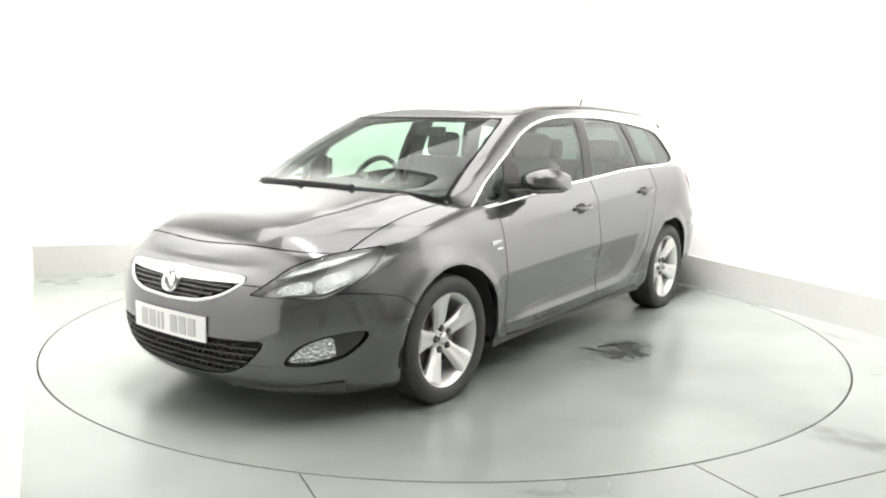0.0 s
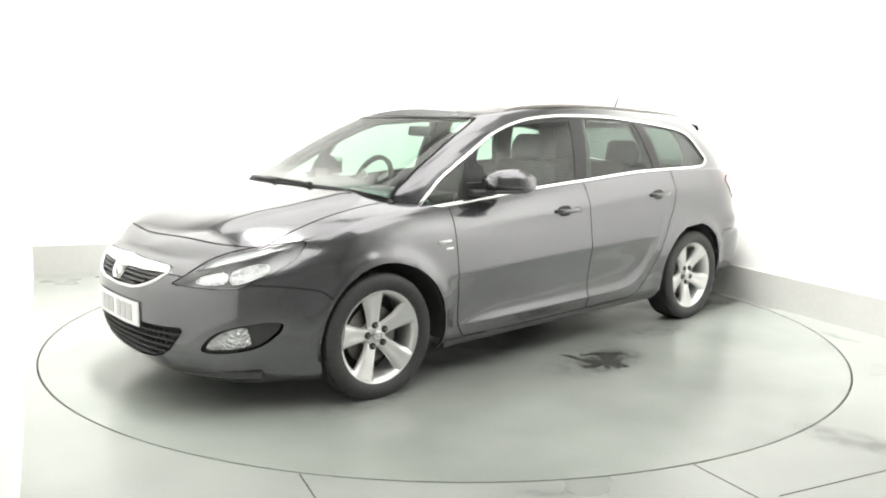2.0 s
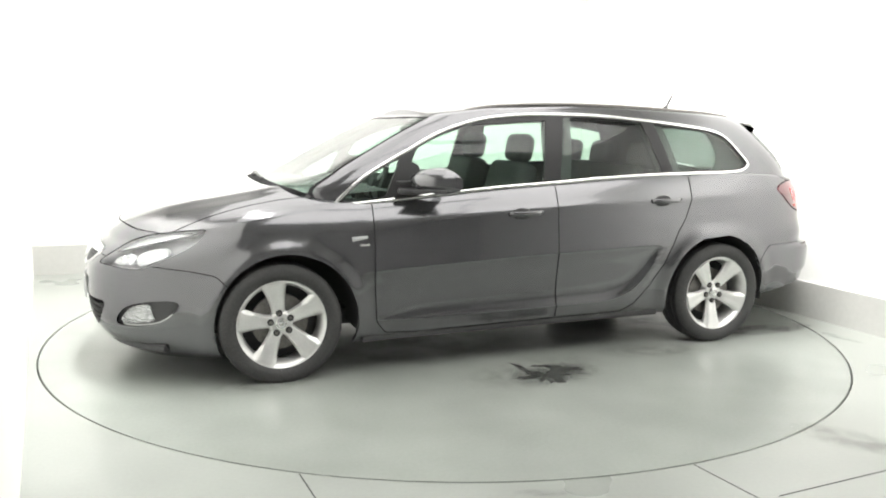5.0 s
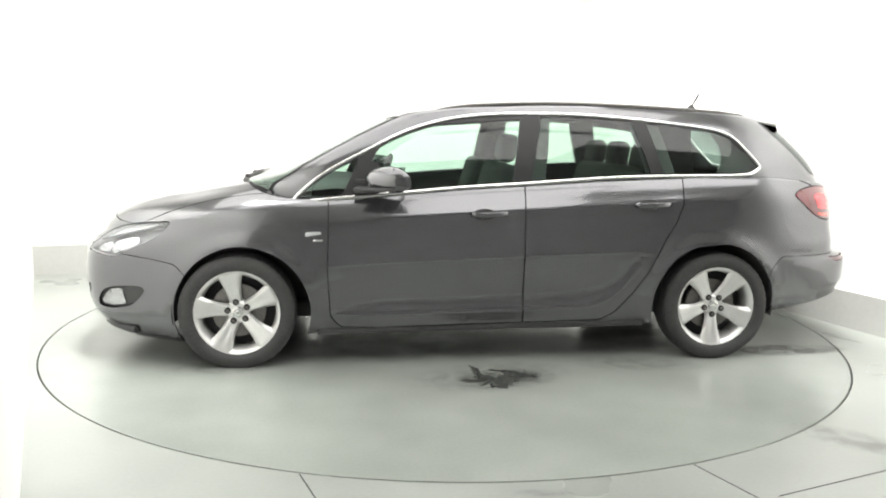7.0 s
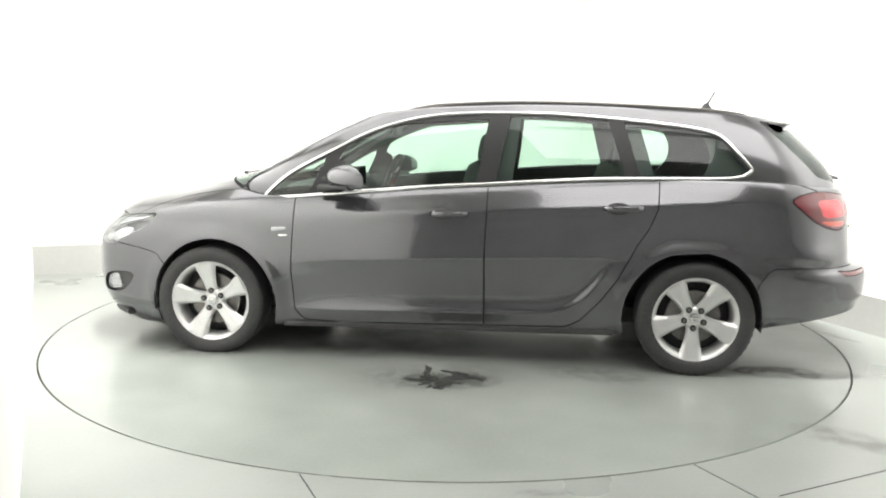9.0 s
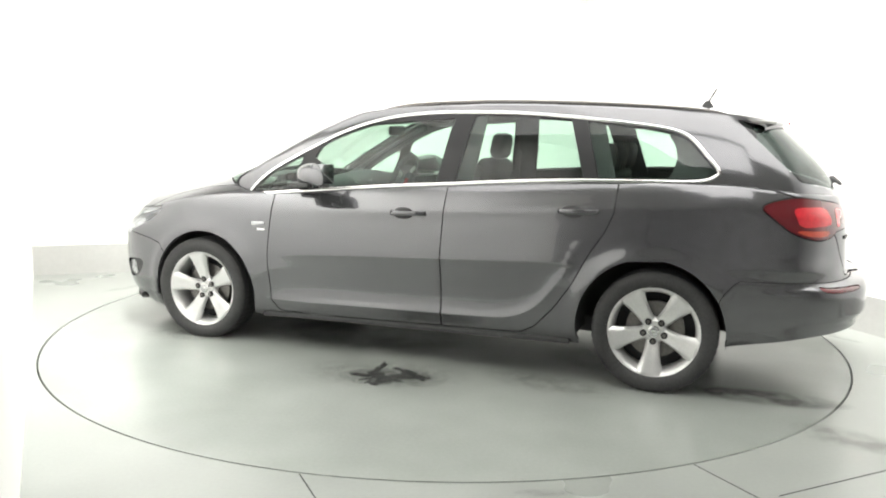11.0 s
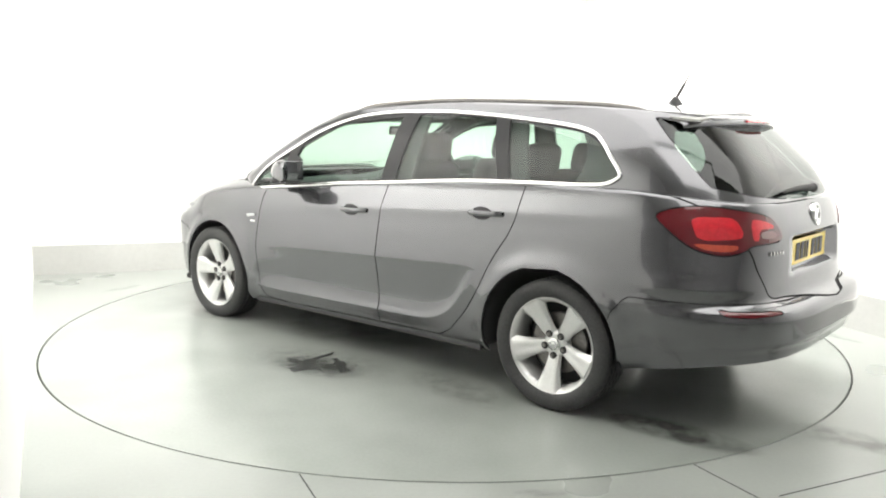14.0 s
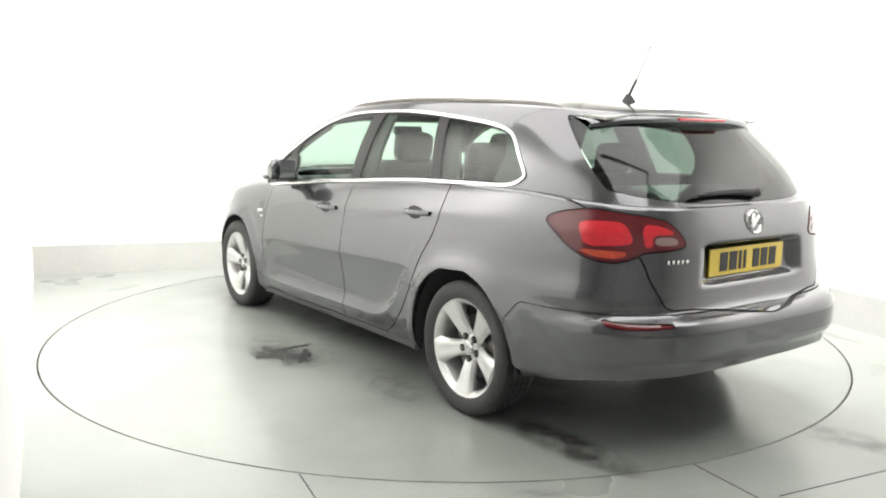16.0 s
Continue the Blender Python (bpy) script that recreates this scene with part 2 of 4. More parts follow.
def sweep(name, pts, width, height, mat, parent, up=(0, 1, 0), closed=False, sides=8, label="", taper=None):
    """A bar of oval section along points; up: the direction of its height."""
    p = np.array(pts, float)
    n = len(p)
    tan = np.roll(p, -1, 0) - np.roll(p, 1, 0)
    if not closed:
        tan[0], tan[-1] = p[1] - p[0], p[-1] - p[-2]
    tan /= np.linalg.norm(tan, axis=1)[:, None] + 1e-12
    u = np.broadcast_to(np.array(up, float), (n, 3))
    s = np.cross(tan, u)
    s /= np.linalg.norm(s, axis=1)[:, None] + 1e-12
    u = np.cross(s, tan)
    V, F = [], []
    for k in range(n):
        q = 1.0 if taper is None else taper[k]
        for a in np.linspace(0, 2 * np.pi, sides, endpoint=False) + np.pi / sides:
            c, d = np.cos(a), np.sin(a)
            c, d = np.sign(c) * abs(c)**0.6, np.sign(d) * abs(d)**0.6
            V.append(p[k] + q * (s[k] * c * width / 2 + u[k] * d * height / 2))
    for k in range(n if closed else n - 1):
        for a in range(sides):
            b, m = (a + 1) % sides, (k + 1) % n
            F.append([k * sides + a, k * sides + b, m * sides + b, m * sides + a])
    if not closed:
        F += [list(range(sides))[::-1], [(n - 1) * sides + a for a in range(sides)]]
    me = mesh_of(name, V, F, mat)
    me.set_sharp_from_angle(angle=radians(50))
    return part_mesh(name, me, parent, label)


def rounded_box(name, size, mat, parent, m=None, bevel=0.01, label="", segments=2, shape=None):
    """A bevelled block, its corners moved by shape(v) if given, at the pose m."""
    bm = bmesh.new()
    bmesh.ops.create_cube(bm, size=1.0)
    bmesh.ops.scale(bm, vec=size, verts=bm.verts)
    if shape:
        for v in bm.verts:
            v.co = Vector(shape(v.co))
    if bevel:
        bmesh.ops.bevel(bm, geom=bm.edges[:], offset=bevel, segments=segments, affect="EDGES", profile=0.5)
    if m is not None:
        bm.transform(m)
    return part(name, bm, mat, parent, label)


def lathe(name, profile, mat, parent, m=None, steps=48, label="", sharp=35):
    """A body of revolution about y, from (radius, y) points."""
    V, F, n = [], [], len(profile)
    for k in range(steps):
        a = 2 * math.pi * k / steps
        V += [(r * math.cos(a), y, r * math.sin(a)) for r, y in profile]
    for k in range(steps):
        l = (k + 1) % steps
        F += [[k * n + i, l * n + i, l * n + i + 1, k * n + i + 1] for i in range(n - 1)]
    bm = bmesh.new()
    me = bpy.data.meshes.new("work")
    me.from_pydata(V, [], F)
    bm.from_mesh(me)
    bpy.data.meshes.remove(me)
    bmesh.ops.remove_doubles(bm, verts=bm.verts, dist=1e-5)
    if m is not None:
        bm.transform(m)
    return part(name, bm, mat, parent, label, sharp=sharp)


# ---- the studio ----
def prism(name, outline, z0, z1, mat, kind="structure", label="", category=""):
    bm = bmesh.new()
    lo = [bm.verts.new((x, y, z0)) for x, y in outline]
    hi = [bm.verts.new((x, y, z1)) for x, y in outline]
    bm.faces.new(lo[::-1])
    bm.faces.new(hi)
    for i in range(len(lo)):
        j = (i + 1) % len(lo)
        bm.faces.new((lo[i], lo[j], hi[j], hi[i]))
    return tagged(part(name, bm, mat, None, label, smooth=False), label, category, "", kind)


def wall_between(name, a, b, height, thick, mat, z0=0.0, label=""):
    """A wall from a to b, its thickness on the left hand of that way."""
    a, b = Vector(a), Vector(b)
    n = Vector((-(b - a).y, (b - a).x)).normalized() * thick
    return prism(name, [a, b, b + n, a + n], z0, height, mat, label=label, category="wall")


LEFT_BACK, CORNER, RIGHT_END = (-3.504, 1.388), (1.39, 3.14), (5.82, -7.0)
LEFT_END, REAR_LEFT = (-0.97, -3.635), (-1.9, -7.0)
ROOM_H = 3.6
corners = [LEFT_BACK, CORNER, RIGHT_END, REAR_LEFT, LEFT_END]
for i, name in enumerate(("wall_back", "wall_right", "wall_rear", "wall_near", "wall_left")):
    a, b = corners[i], corners[(i + 1) % 5]
    # unseen grey walls added behind the camera, toned for the car's reflections and fill
    dark = name in ("wall_rear", "wall_near")
    wall_between(name, a, b, ROOM_H, 0.15, UNSEEN_GREY if dark else WALL, -0.05, "unseen grey studio wall added behind the camera" if dark else "plain white painted studio wall")


def skirting(a, b, name):
    a, b = Vector(a), Vector(b)
    d = (b - a).normalized()
    n = Vector((d.y, -d.x))
    return prism(name, [a + n * 0.018, b + n * 0.018, b, a], 0.0, 0.25, SKIRT, label="low pale grey skirting board along the wall", category="skirting")


skirting(LEFT_BACK, CORNER, "baseboard_back")
skirting(CORNER, RIGHT_END, "baseboard_right")
prism("ceiling", [(-4, -7.3), (6.2, -7.3), (6.2, 3.5), (-4, 3.5)], ROOM_H, ROOM_H + 0.1, CEILING, label="pale grey studio ceiling", category="ceiling")


def floor_sheet():
    n, V, F = 160, [], []
    for k in range(n):
        a = 2 * math.pi * k / n
        c, s = math.cos(a), math.sin(a)
        q = 9.0 / max(abs(c), abs(s))
        r = TABLE_R + 0.005
        V += [(r * c, r * s, -0.06), (r * c, r * s, 0.0), (q * c, q * s, 0.0)]
    for k in range(n):
        l = (k + 1) % n
        F += [[3 * k, 3 * l, 3 * l + 1, 3 * k + 1], [3 * k + 1, 3 * l + 1, 3 * l + 2, 3 * k + 2]]
    bm = bmesh.new()
    me = bpy.data.meshes.new("work")
    me.from_pydata(V, [], F)
    bm.from_mesh(me)
    bpy.data.meshes.remove(me)
    ob = part("floor", bm, FLOOR, None, smooth=False)
    return tagged(ob, "glossy pale grey-green painted studio floor", "floor", "", "structure")


floor_sheet()
pit = bmesh.new()
bmesh.ops.create_circle(pit, cap_ends=True, segments=96, radius=TABLE_R + 0.05, matrix=pose(0, 0, -0.055))
tagged(part("floor_pit", pit, GAP, None), "dark gap below the turntable", "floor", "", "structure")


def seam(a, b):
    a, b = Vector(a), Vector(b)
    d = (b - a).normalized()
    n = Vector((-d.y, d.x)) * 0.0022
    return prism("floor_seam", [a - n, b - n, b + n, a + n], -0.01, 0.0012, GAP, label="thin dark joint between floor boards", category="floor joint")


seam((-0.537, -2.412), (0.62, -4.85))
seam((0.995, -2.262), (1.60, -3.43))
seam((1.225, -2.521), (3.9, -1.285))

# ---- the turntable ----
table = bpy.data.objects.new("turntable", None)
scene.collection.objects.link(table)
tagged(table, "large round grey-green turntable flush with the studio floor", "turntable")
lathe("table_top", [(0.0, 0.0), (1.2, 0.0), (TABLE_R - 0.006, 0.0), (TABLE_R - 0.004, -0.003), (TABLE_R - 0.004, -0.045), (0, -0.045)], TABLE, table, pose(0, 0, 0, 90, 0, 0), steps=160)


def puddle(name, cx, cy, rx, ry, turn, mat, seed, ragged=0.5, n=90, lobes=5, label="", owner=table):
    """A thin ragged spill on the table."""
    rnd = random.Random(seed)
    ph = [rnd.uniform(0, 6.28) for _ in range(12)]
    bm = bmesh.new()
    ring = []
    for k in range(n):
        a = 2 * math.pi * k / n
        q = 1 + ragged * (0.45 * math.sin(lobes * a + ph[0]) + 0.3 * math.sin((2 * lobes + 1) * a + ph[1]) + 0.2 * math.sin((4 * lobes + 3) * a + ph[2]) + 0.12 * math.sin(31 * a + ph[3]))
        q = max(q, 0.12)
        ring.append(bm.verts.new((q * rx * math.cos(a), q * ry * math.sin(a), 0.0012)))
    c = bm.verts.new((0, 0, 0.0022))
    for k in range(n):
        bm.faces.new((ring[k], ring[(k + 1) % n], c))
    bm.transform(pose(cx, cy, 0, 0, 0, turn))
    return part(name, bm, mat, owner, label)


# ---- the car: forward x, left y, origin on the ground midway between the axles ----
car = bpy.data.objects.new("car", None)
scene.collection.objects.link(car)
tagged(car, "dark grey metallic estate car with chrome window trim", "car")

HUB_X, HUB_Z, WHEEL_R = 1.345, 0.300, 0.312
z_sill = spline([(-2.4, 0.385), (-2.05, 0.335), (-1.67, 0.262), (-0.97, 0.205), (0.1, 0.19), (0.96, 0.175), (1.6, 0.13), (1.9, 0.128), (2.1, 0.13), (2.3, 0.135)])
z_belt = spline([(-2.3, 0.99), (-2.0, 1.015), (-1.6, 1.045), (-1.2, 1.045), (-0.82, 1.03), (-0.24, 0.995), (0.13, 0.97), (0.62, 0.925), (1.04, 0.895), (1.4, 0.845), (1.71, 0.785), (1.85, 0.752), (2.0, 0.72), (2.15, 0.70), (2.3, 0.69)])
nose_x = spline([(0.12, 2.10), (0.17, 2.19), (0.24, 2.25), (0.33, 2.28), (0.44, 2.288), (0.55, 2.283), (0.62, 2.255), (0.66, 2.222), (0.70, 2.17), (0.75, 2.10)])
tail_x = spline([(0.25, -2.26), (0.32, -2.305), (0.41, -2.325), (0.45, -2.352), (0.54, -2.352), (0.585, -2.335), (0.615, -2.258), (0.66, -2.245), (0.8, -2.238), (0.9, -2.225), (1.0, -2.195)])
width_low = spline([(0.0, 0.80), (0.06, 0.835), (0.14, 0.85), (0.25, 0.858), (0.42, 0.870), (0.50, 0.870), (0.57, 0.864), (0.65, 0.855), (0.73, 0.845), (0.81, 0.832), (0.88, 0.815), (0.95, 0.79), (1.0, 0.765)])
N_NOSE, N_TAIL, XM_F, XM_R = 2.8, 3.9, 1.15, -1.2


def body_y(x, z, raw=False):
    """Half width of the lower body at x and height z."""
    x, z = np.asarray(x, float), np.asarray(z, float)
    zb, zt = z_sill(x), z_belt(x)
    v = np.clip((z - zb) / (zt - zb), 0, 1)
    w = width_low(v) + 0.05 * np.clip((x - 0.9) / 0.6, 0, 1) * v**4 + 0.03 * np.clip((-x - 1.1) / 0.5, 0, 1) * v**4
    # flared wheel arches
    for ax, az in ((1.325, 0.30), (-1.32, 0.315)):
        r = np.hypot(x - ax, z - az)
        w = w + 0.020 * np.exp(-((r - 0.37) / 0.05)**2)
    # the doors are scooped between a mid-height crease, shaped in for a reflected wall edge, and a pressed blade that
    # rises before the rear wheel
    low_line = 0.298 - 0.02 * x + 0.42 * np.clip((-x - 0.45) / 0.5, 0, 1)**3
    high_line = 0.588 - 0.04 * x
    tall = np.maximum(high_line - low_line, 0.02)
    q = np.clip((z - low_line) / tall, 0, 1)
    fade = np.clip((0.95 - x) / 0.35, 0, 1) * np.clip((x + 1.02) / 0.08, 0, 1)
    w = w - fade * 0.021 * np.clip(tall / 0.25, 0, 1) * (q * (1 - q))**0.75 / 0.354 * (1.25 - 0.5 * q)
    w = w + fade * 0.005 * np.exp(-((z - low_line + 0.004) / 0.014)**2)
    # shoulder crease through the handles
    cr = z - (0.845 - 0.055 * x)
    w = w + 0.006 * np.exp(-(cr / 0.03)**2) * np.clip((0.8 - x) / 0.5, 0, 1) * np.clip((x + 1.7) / 0.4, 0, 1)
    # crease round the rear bumper
    w = w + 0.014 * np.exp(-((z - 0.455) / 0.035)**2) * np.clip((-1.72 - x) / 0.3, 0, 1)**2
    xf, xr = nose_x(z), tail_x(z)
    tf = np.clip((x - XM_F) / (xf - XM_F), 0, 1)
    tr = np.clip((x - XM_R) / (xr - XM_R), 0, 1)
    return w * (1 - tf**N_NOSE)**(1 / N_NOSE) * (1 - tr**N_TAIL)**(1 / N_TAIL)


def nose_at(y, z):
    """The x of the front end at half width y and height z."""
    y = np.abs(np.asarray(y, float))
    w = 0.862
    return XM_F + (nose_x(z) - XM_F) * (1 - np.clip(y / w, 0, 0.999)**N_NOSE)**(1 / N_NOSE)


def tail_at(y, z):
    y = np.abs(np.asarray(y, float))
    return XM_R + (tail_x(z) - XM_R) * (1 - np.clip(y / 0.85, 0, 0.999)**N_TAIL)**(1 / N_TAIL)


def plan_line(xf, xr, mf, mr, nf, nr, ends=46, mid=112):
    """x and the relative half width along half an outline, from nose to tail."""
    a = np.linspace(0, np.pi / 2, ends, endpoint=False)
    s, c = np.sin(a), np.cos(a)
    x1, y1 = mf + (xf - mf) * c**(2 / nf), s**(2 / nf)
    x2 = np.linspace(mf, mr, mid)
    b = np.linspace(np.pi / 2, 0, ends + 1)[1:]
    x3, y3 = mr + (xr - mr) * np.cos(b)**(2 / nr), np.sin(b)**(2 / nr)
    y3[-1] = 0.0
    return np.concatenate([x1, x2, x3]), np.concatenate([y1, np.ones(mid), y3])


def grid(rows):
    """A mesh from equal rows of points."""
    n = len(rows[0])
    V = np.vstack(rows)
    F = []
    for k in range(len(rows) - 1):
        for i in range(n - 1):
            q = [k * n + i, k * n + i + 1, (k + 1) * n + i + 1, (k + 1) * n + i]
            F.append(q)
    return V, F


def lower_shell():
    """Left half of the lower body with the bonnet lid; columns x, y, z, side ratio, level."""
    rows = []
    for v in np.linspace(0, 1, 60):
        zf, zr = z_sill(2.2) + (0.70 - z_sill(2.2)) * v, z_sill(-2.35) + (1.0 - z_sill(-2.35)) * v
        x, a = plan_line(float(nose_x(zf)), float(tail_x(zr)), XM_F, XM_R, N_NOSE, N_TAIL)
        zb = z_sill(x)
        z = zb + (z_belt(x) - zb) * v
        # the ends keep their own outline; the flanks follow the width curves
        w = body_y(np.clip(x, XM_R, XM_F), z) * a
        flare = body_y(np.clip(x, -2.0, 2.0), z)
        far = np.clip((np.abs(x) - 1.70) / 0.3, 0, 1)
        far = far * far * (3 - 2 * far)
        w = w * far + np.maximum(flare, 0) * (1 - far)
        rows.append(np.stack([x, np.maximum(w, 0), z, a, np.full_like(x, v)], 1))
    top = rows[-1]
    for r in np.linspace(1, 0, 26)[1:]:
        x, ys, zs, a = top[:, 0], top[:, 1], top[:, 2], top[:, 3]
        crown = bonnet_crown(x)
        # a soft fold runs up each side of the bonnet
        fold = 0.009 * np.exp(-((ys * r - (0.56 - 0.20 * (x - 1.2))) / 0.035)**2) * np.clip((2.05 - x) / 0.3, 0, 1)
        rows.append(np.stack([x, ys * r, zs + crown * (1 - r**4.6) + fold, a, np.full_like(x, 2 - r)], 1))
    return grid(rows)


bonnet_crown = spline([(-2.3, 0.0), (1.0, 0.10), (1.2, 0.128), (1.32, 0.132), (1.45, 0.125), (1.62, 0.122), (1.79, 0.130), (1.87, 0.130), (1.96, 0.122), (2.03, 0.104), (2.09, 0.078), (2.13, 0.052), (2.17, 0.020), (2.2, 0.0), (2.3, 0.0)])

# glasshouse
zg_low = spline([(-2.3, 0.97), (-1.6, 1.03), (-1.2, 1.03), (-0.82, 1.015), (-0.24, 0.98), (0.13, 0.955), (0.62, 0.91), (1.04, 0.89), (1.15, 0.915), (1.25, 0.95), (1.37, 0.985)])
zg_top = spline([(-2.1, 1.335), (-1.9, 1.362), (-1.5, 1.40), (-1.2, 1.415), (-0.55, 1.432), (-0.2, 1.43), (0.1, 1.412), (0.3, 1.388), (0.45, 1.372)])
width_up = spline([(0.0, 0.772), (0.25, 0.747), (0.5, 0.712), (0.75, 0.664), (0.9, 0.624), (1.0, 0.585)])
roof_crown = spline([(-2.1, 0.012), (-1.8, 0.03), (-1.2, 0.042), (-0.5, 0.048), (0.1, 0.05), (0.35, 0.043), (0.45, 0.036)])
screen_x = spline([(0.0, 1.37), (0.25, 1.155), (0.5, 0.94), (0.75, 0.715), (1.0, 0.47)])
backlight_x = spline([(0.0, -2.19), (0.2, -2.15), (0.4, -2.10), (0.7, -1.985), (1.0, -1.86)])
NR_UP = 4.0


def nf_up(v):
    """How square the windscreen's plan is: rounder at its foot."""
    return 4.0 + 8.0 * np.clip(v / 0.4, 0, 1)


def upper_row(v):
    xf, xr = float(screen_x(v)), float(backlight_x(v))
    return plan_line(xf, xr, xf - 0.85, -1.05, float(nf_up(v)), NR_UP)


def upper_z(x, v):
    return zg_low(x) * (1 - v) + zg_top(np.minimum(x, 0.45)) * v


def upper_y(x, z):
    """Half width of the glasshouse at x and height z."""
    x, z = np.asarray(x, float), np.asarray(z, float)
    lo, hi = zg_low(x), zg_top(np.minimum(x, 0.45))
    v = np.clip((z - lo) / (hi - lo), 0, 1)
    xf, xr = screen_x(v), backlight_x(v)
    tf = np.clip((x - xf + 0.85) / 0.85, 0, 1)
    tr = np.clip((x + 1.05) / (xr + 1.05), 0, 1)
    n = nf_up(v)
    return width_up(v) * (1 - tf**n)**(1 / n) * (1 - tr**NR_UP)**(1 / NR_UP)


def upper_shell():
    rows = []
    for v in np.linspace(0, 1, 34):
        x, a = upper_row(v)
        z = upper_z(x, v)
        rows.append(np.stack([x, float(width_up(v)) * a, z, a, np.full_like(x, v)], 1))
    top = rows[-1]
    for r in np.linspace(1, 0, 22)[1:]:
        rows.append(np.stack([top[:, 0], top[:, 1] * r, top[:, 2] + roof_crown(top[:, 0]) * (1 - r**2.2), top[:, 3], np.full(len(top), 2 - r)], 1))
    return grid(rows)


# outlines on the flank, as (x, z)
TRIM_TOP = [(1.035, 0.915), (0.92, 1.018), (0.80, 1.092), (0.65, 1.171), (0.47, 1.262), (0.30, 1.322), (0.12, 1.36), (-0.08, 1.379), (-0.28, 1.384), (-0.55, 1.383), (-0.85, 1.365), (-1.14, 1.338), (-1.31, 1.317), (-1.415, 1.292), (-1.475, 1.255), (-1.535, 1.19), (-1.60, 1.115)]
TRIM_LOW = [(-1.59, 1.088), (-1.545, 1.066), (-1.46, 1.056), (-1.2, 1.05), (-0.82, 1.04), (-0.5, 1.02), (-0.24, 1.0), (0.13, 0.975), (0.38, 0.952), (0.62, 0.93), (0.96, 0.897), (1.02, 0.897)]
TRIM = smooth_loop(TRIM_TOP + TRIM_LOW, 5)


def slanted(x0, lean0, x1, lean1, z0=1.0):
    """A band across the windows between two lines, each leaning back by its lean per metre of height."""
    def field(V):
        h = V[:, 2] - z0
        return np.minimum(x0 - V[:, 0] - lean0 * h, V[:, 0] + lean1 * h - x1)
    return field


def on_flank(poly, lo=-9, hi=9):
    return lambda V: np.where((V[:, 0] > lo) & (V[:, 0] < hi), inside(V[:, 0], V[:, 2], poly), -1)


def on_end(poly, front=True, wrap=False):
    """A field from an outline in half width and height on the nose or the tail; wrap: measured round the corner."""
    def field(V):
        along = np.abs(V[:, 0]) - np.abs(V[:, 1]) if wrap else np.abs(V[:, 1])
        g = inside(along, V[:, 2], poly)
        return np.where((V[:, 0] > 1.3) if front else (V[:, 0] < -1.3), g, -1)
    return field


def pair(name, mesh, mat, label="", **kw):
    return [panel(name, m, mat, car, label, **kw) for m in (mesh, flip_y(mesh))]


HEADLIGHT = smooth_loop([(1.75, 0.596), (1.74, 0.603), (1.624, 0.656), (1.507, 0.708), (1.363, 0.743), (1.228, 0.762), (1.054, 0.776), (0.945, 0.783), (0.938, 0.777), (0.99, 0.713), (1.089, 0.663), (1.228, 0.614), (1.315, 0.588), (1.461, 0.588), (1.62, 0.593)], 4)
FOG = smooth_loop([(0.575, 0.305), (0.605, 0.36), (0.66, 0.405), (0.74, 0.432), (0.785, 0.43), (0.775, 0.38), (0.735, 0.325), (0.68, 0.302), (0.62, 0.295)], 4)
GRILLE = smooth_loop([(-0.3, 0.673), (0.15, 0.671), (0.34, 0.668), (0.395, 0.662), (0.405, 0.648), (0.335, 0.597), (0.23, 0.564), (0.1, 0.552), (-0.3, 0.550)], 4)
INTAKE = smooth_loop([(-0.4, 0.400), (0.2, 0.400), (0.45, 0.403), (0.512, 0.400), (0.47, 0.335), (0.41, 0.282), (0.3, 0.242), (0.1, 0.222), (-0.4, 0.220)], 4)
TAIL = smooth_loop([(1.008, 0.947), (1.088, 0.979), (1.251, 0.996), (1.433, 0.984), (1.62, 0.963), (1.704, 0.934), (1.778, 0.864), (1.699, 0.845), (1.546, 0.836), (1.482, 0.813), (1.374, 0.797), (1.258, 0.808), (1.164, 0.836), (1.073, 0.89)], 4)
REFLECTOR = smooth_loop([(1.326, 0.585), (1.40, 0.578), (1.70, 0.579), (1.69, 0.563), (1.383, 0.555)], 3)


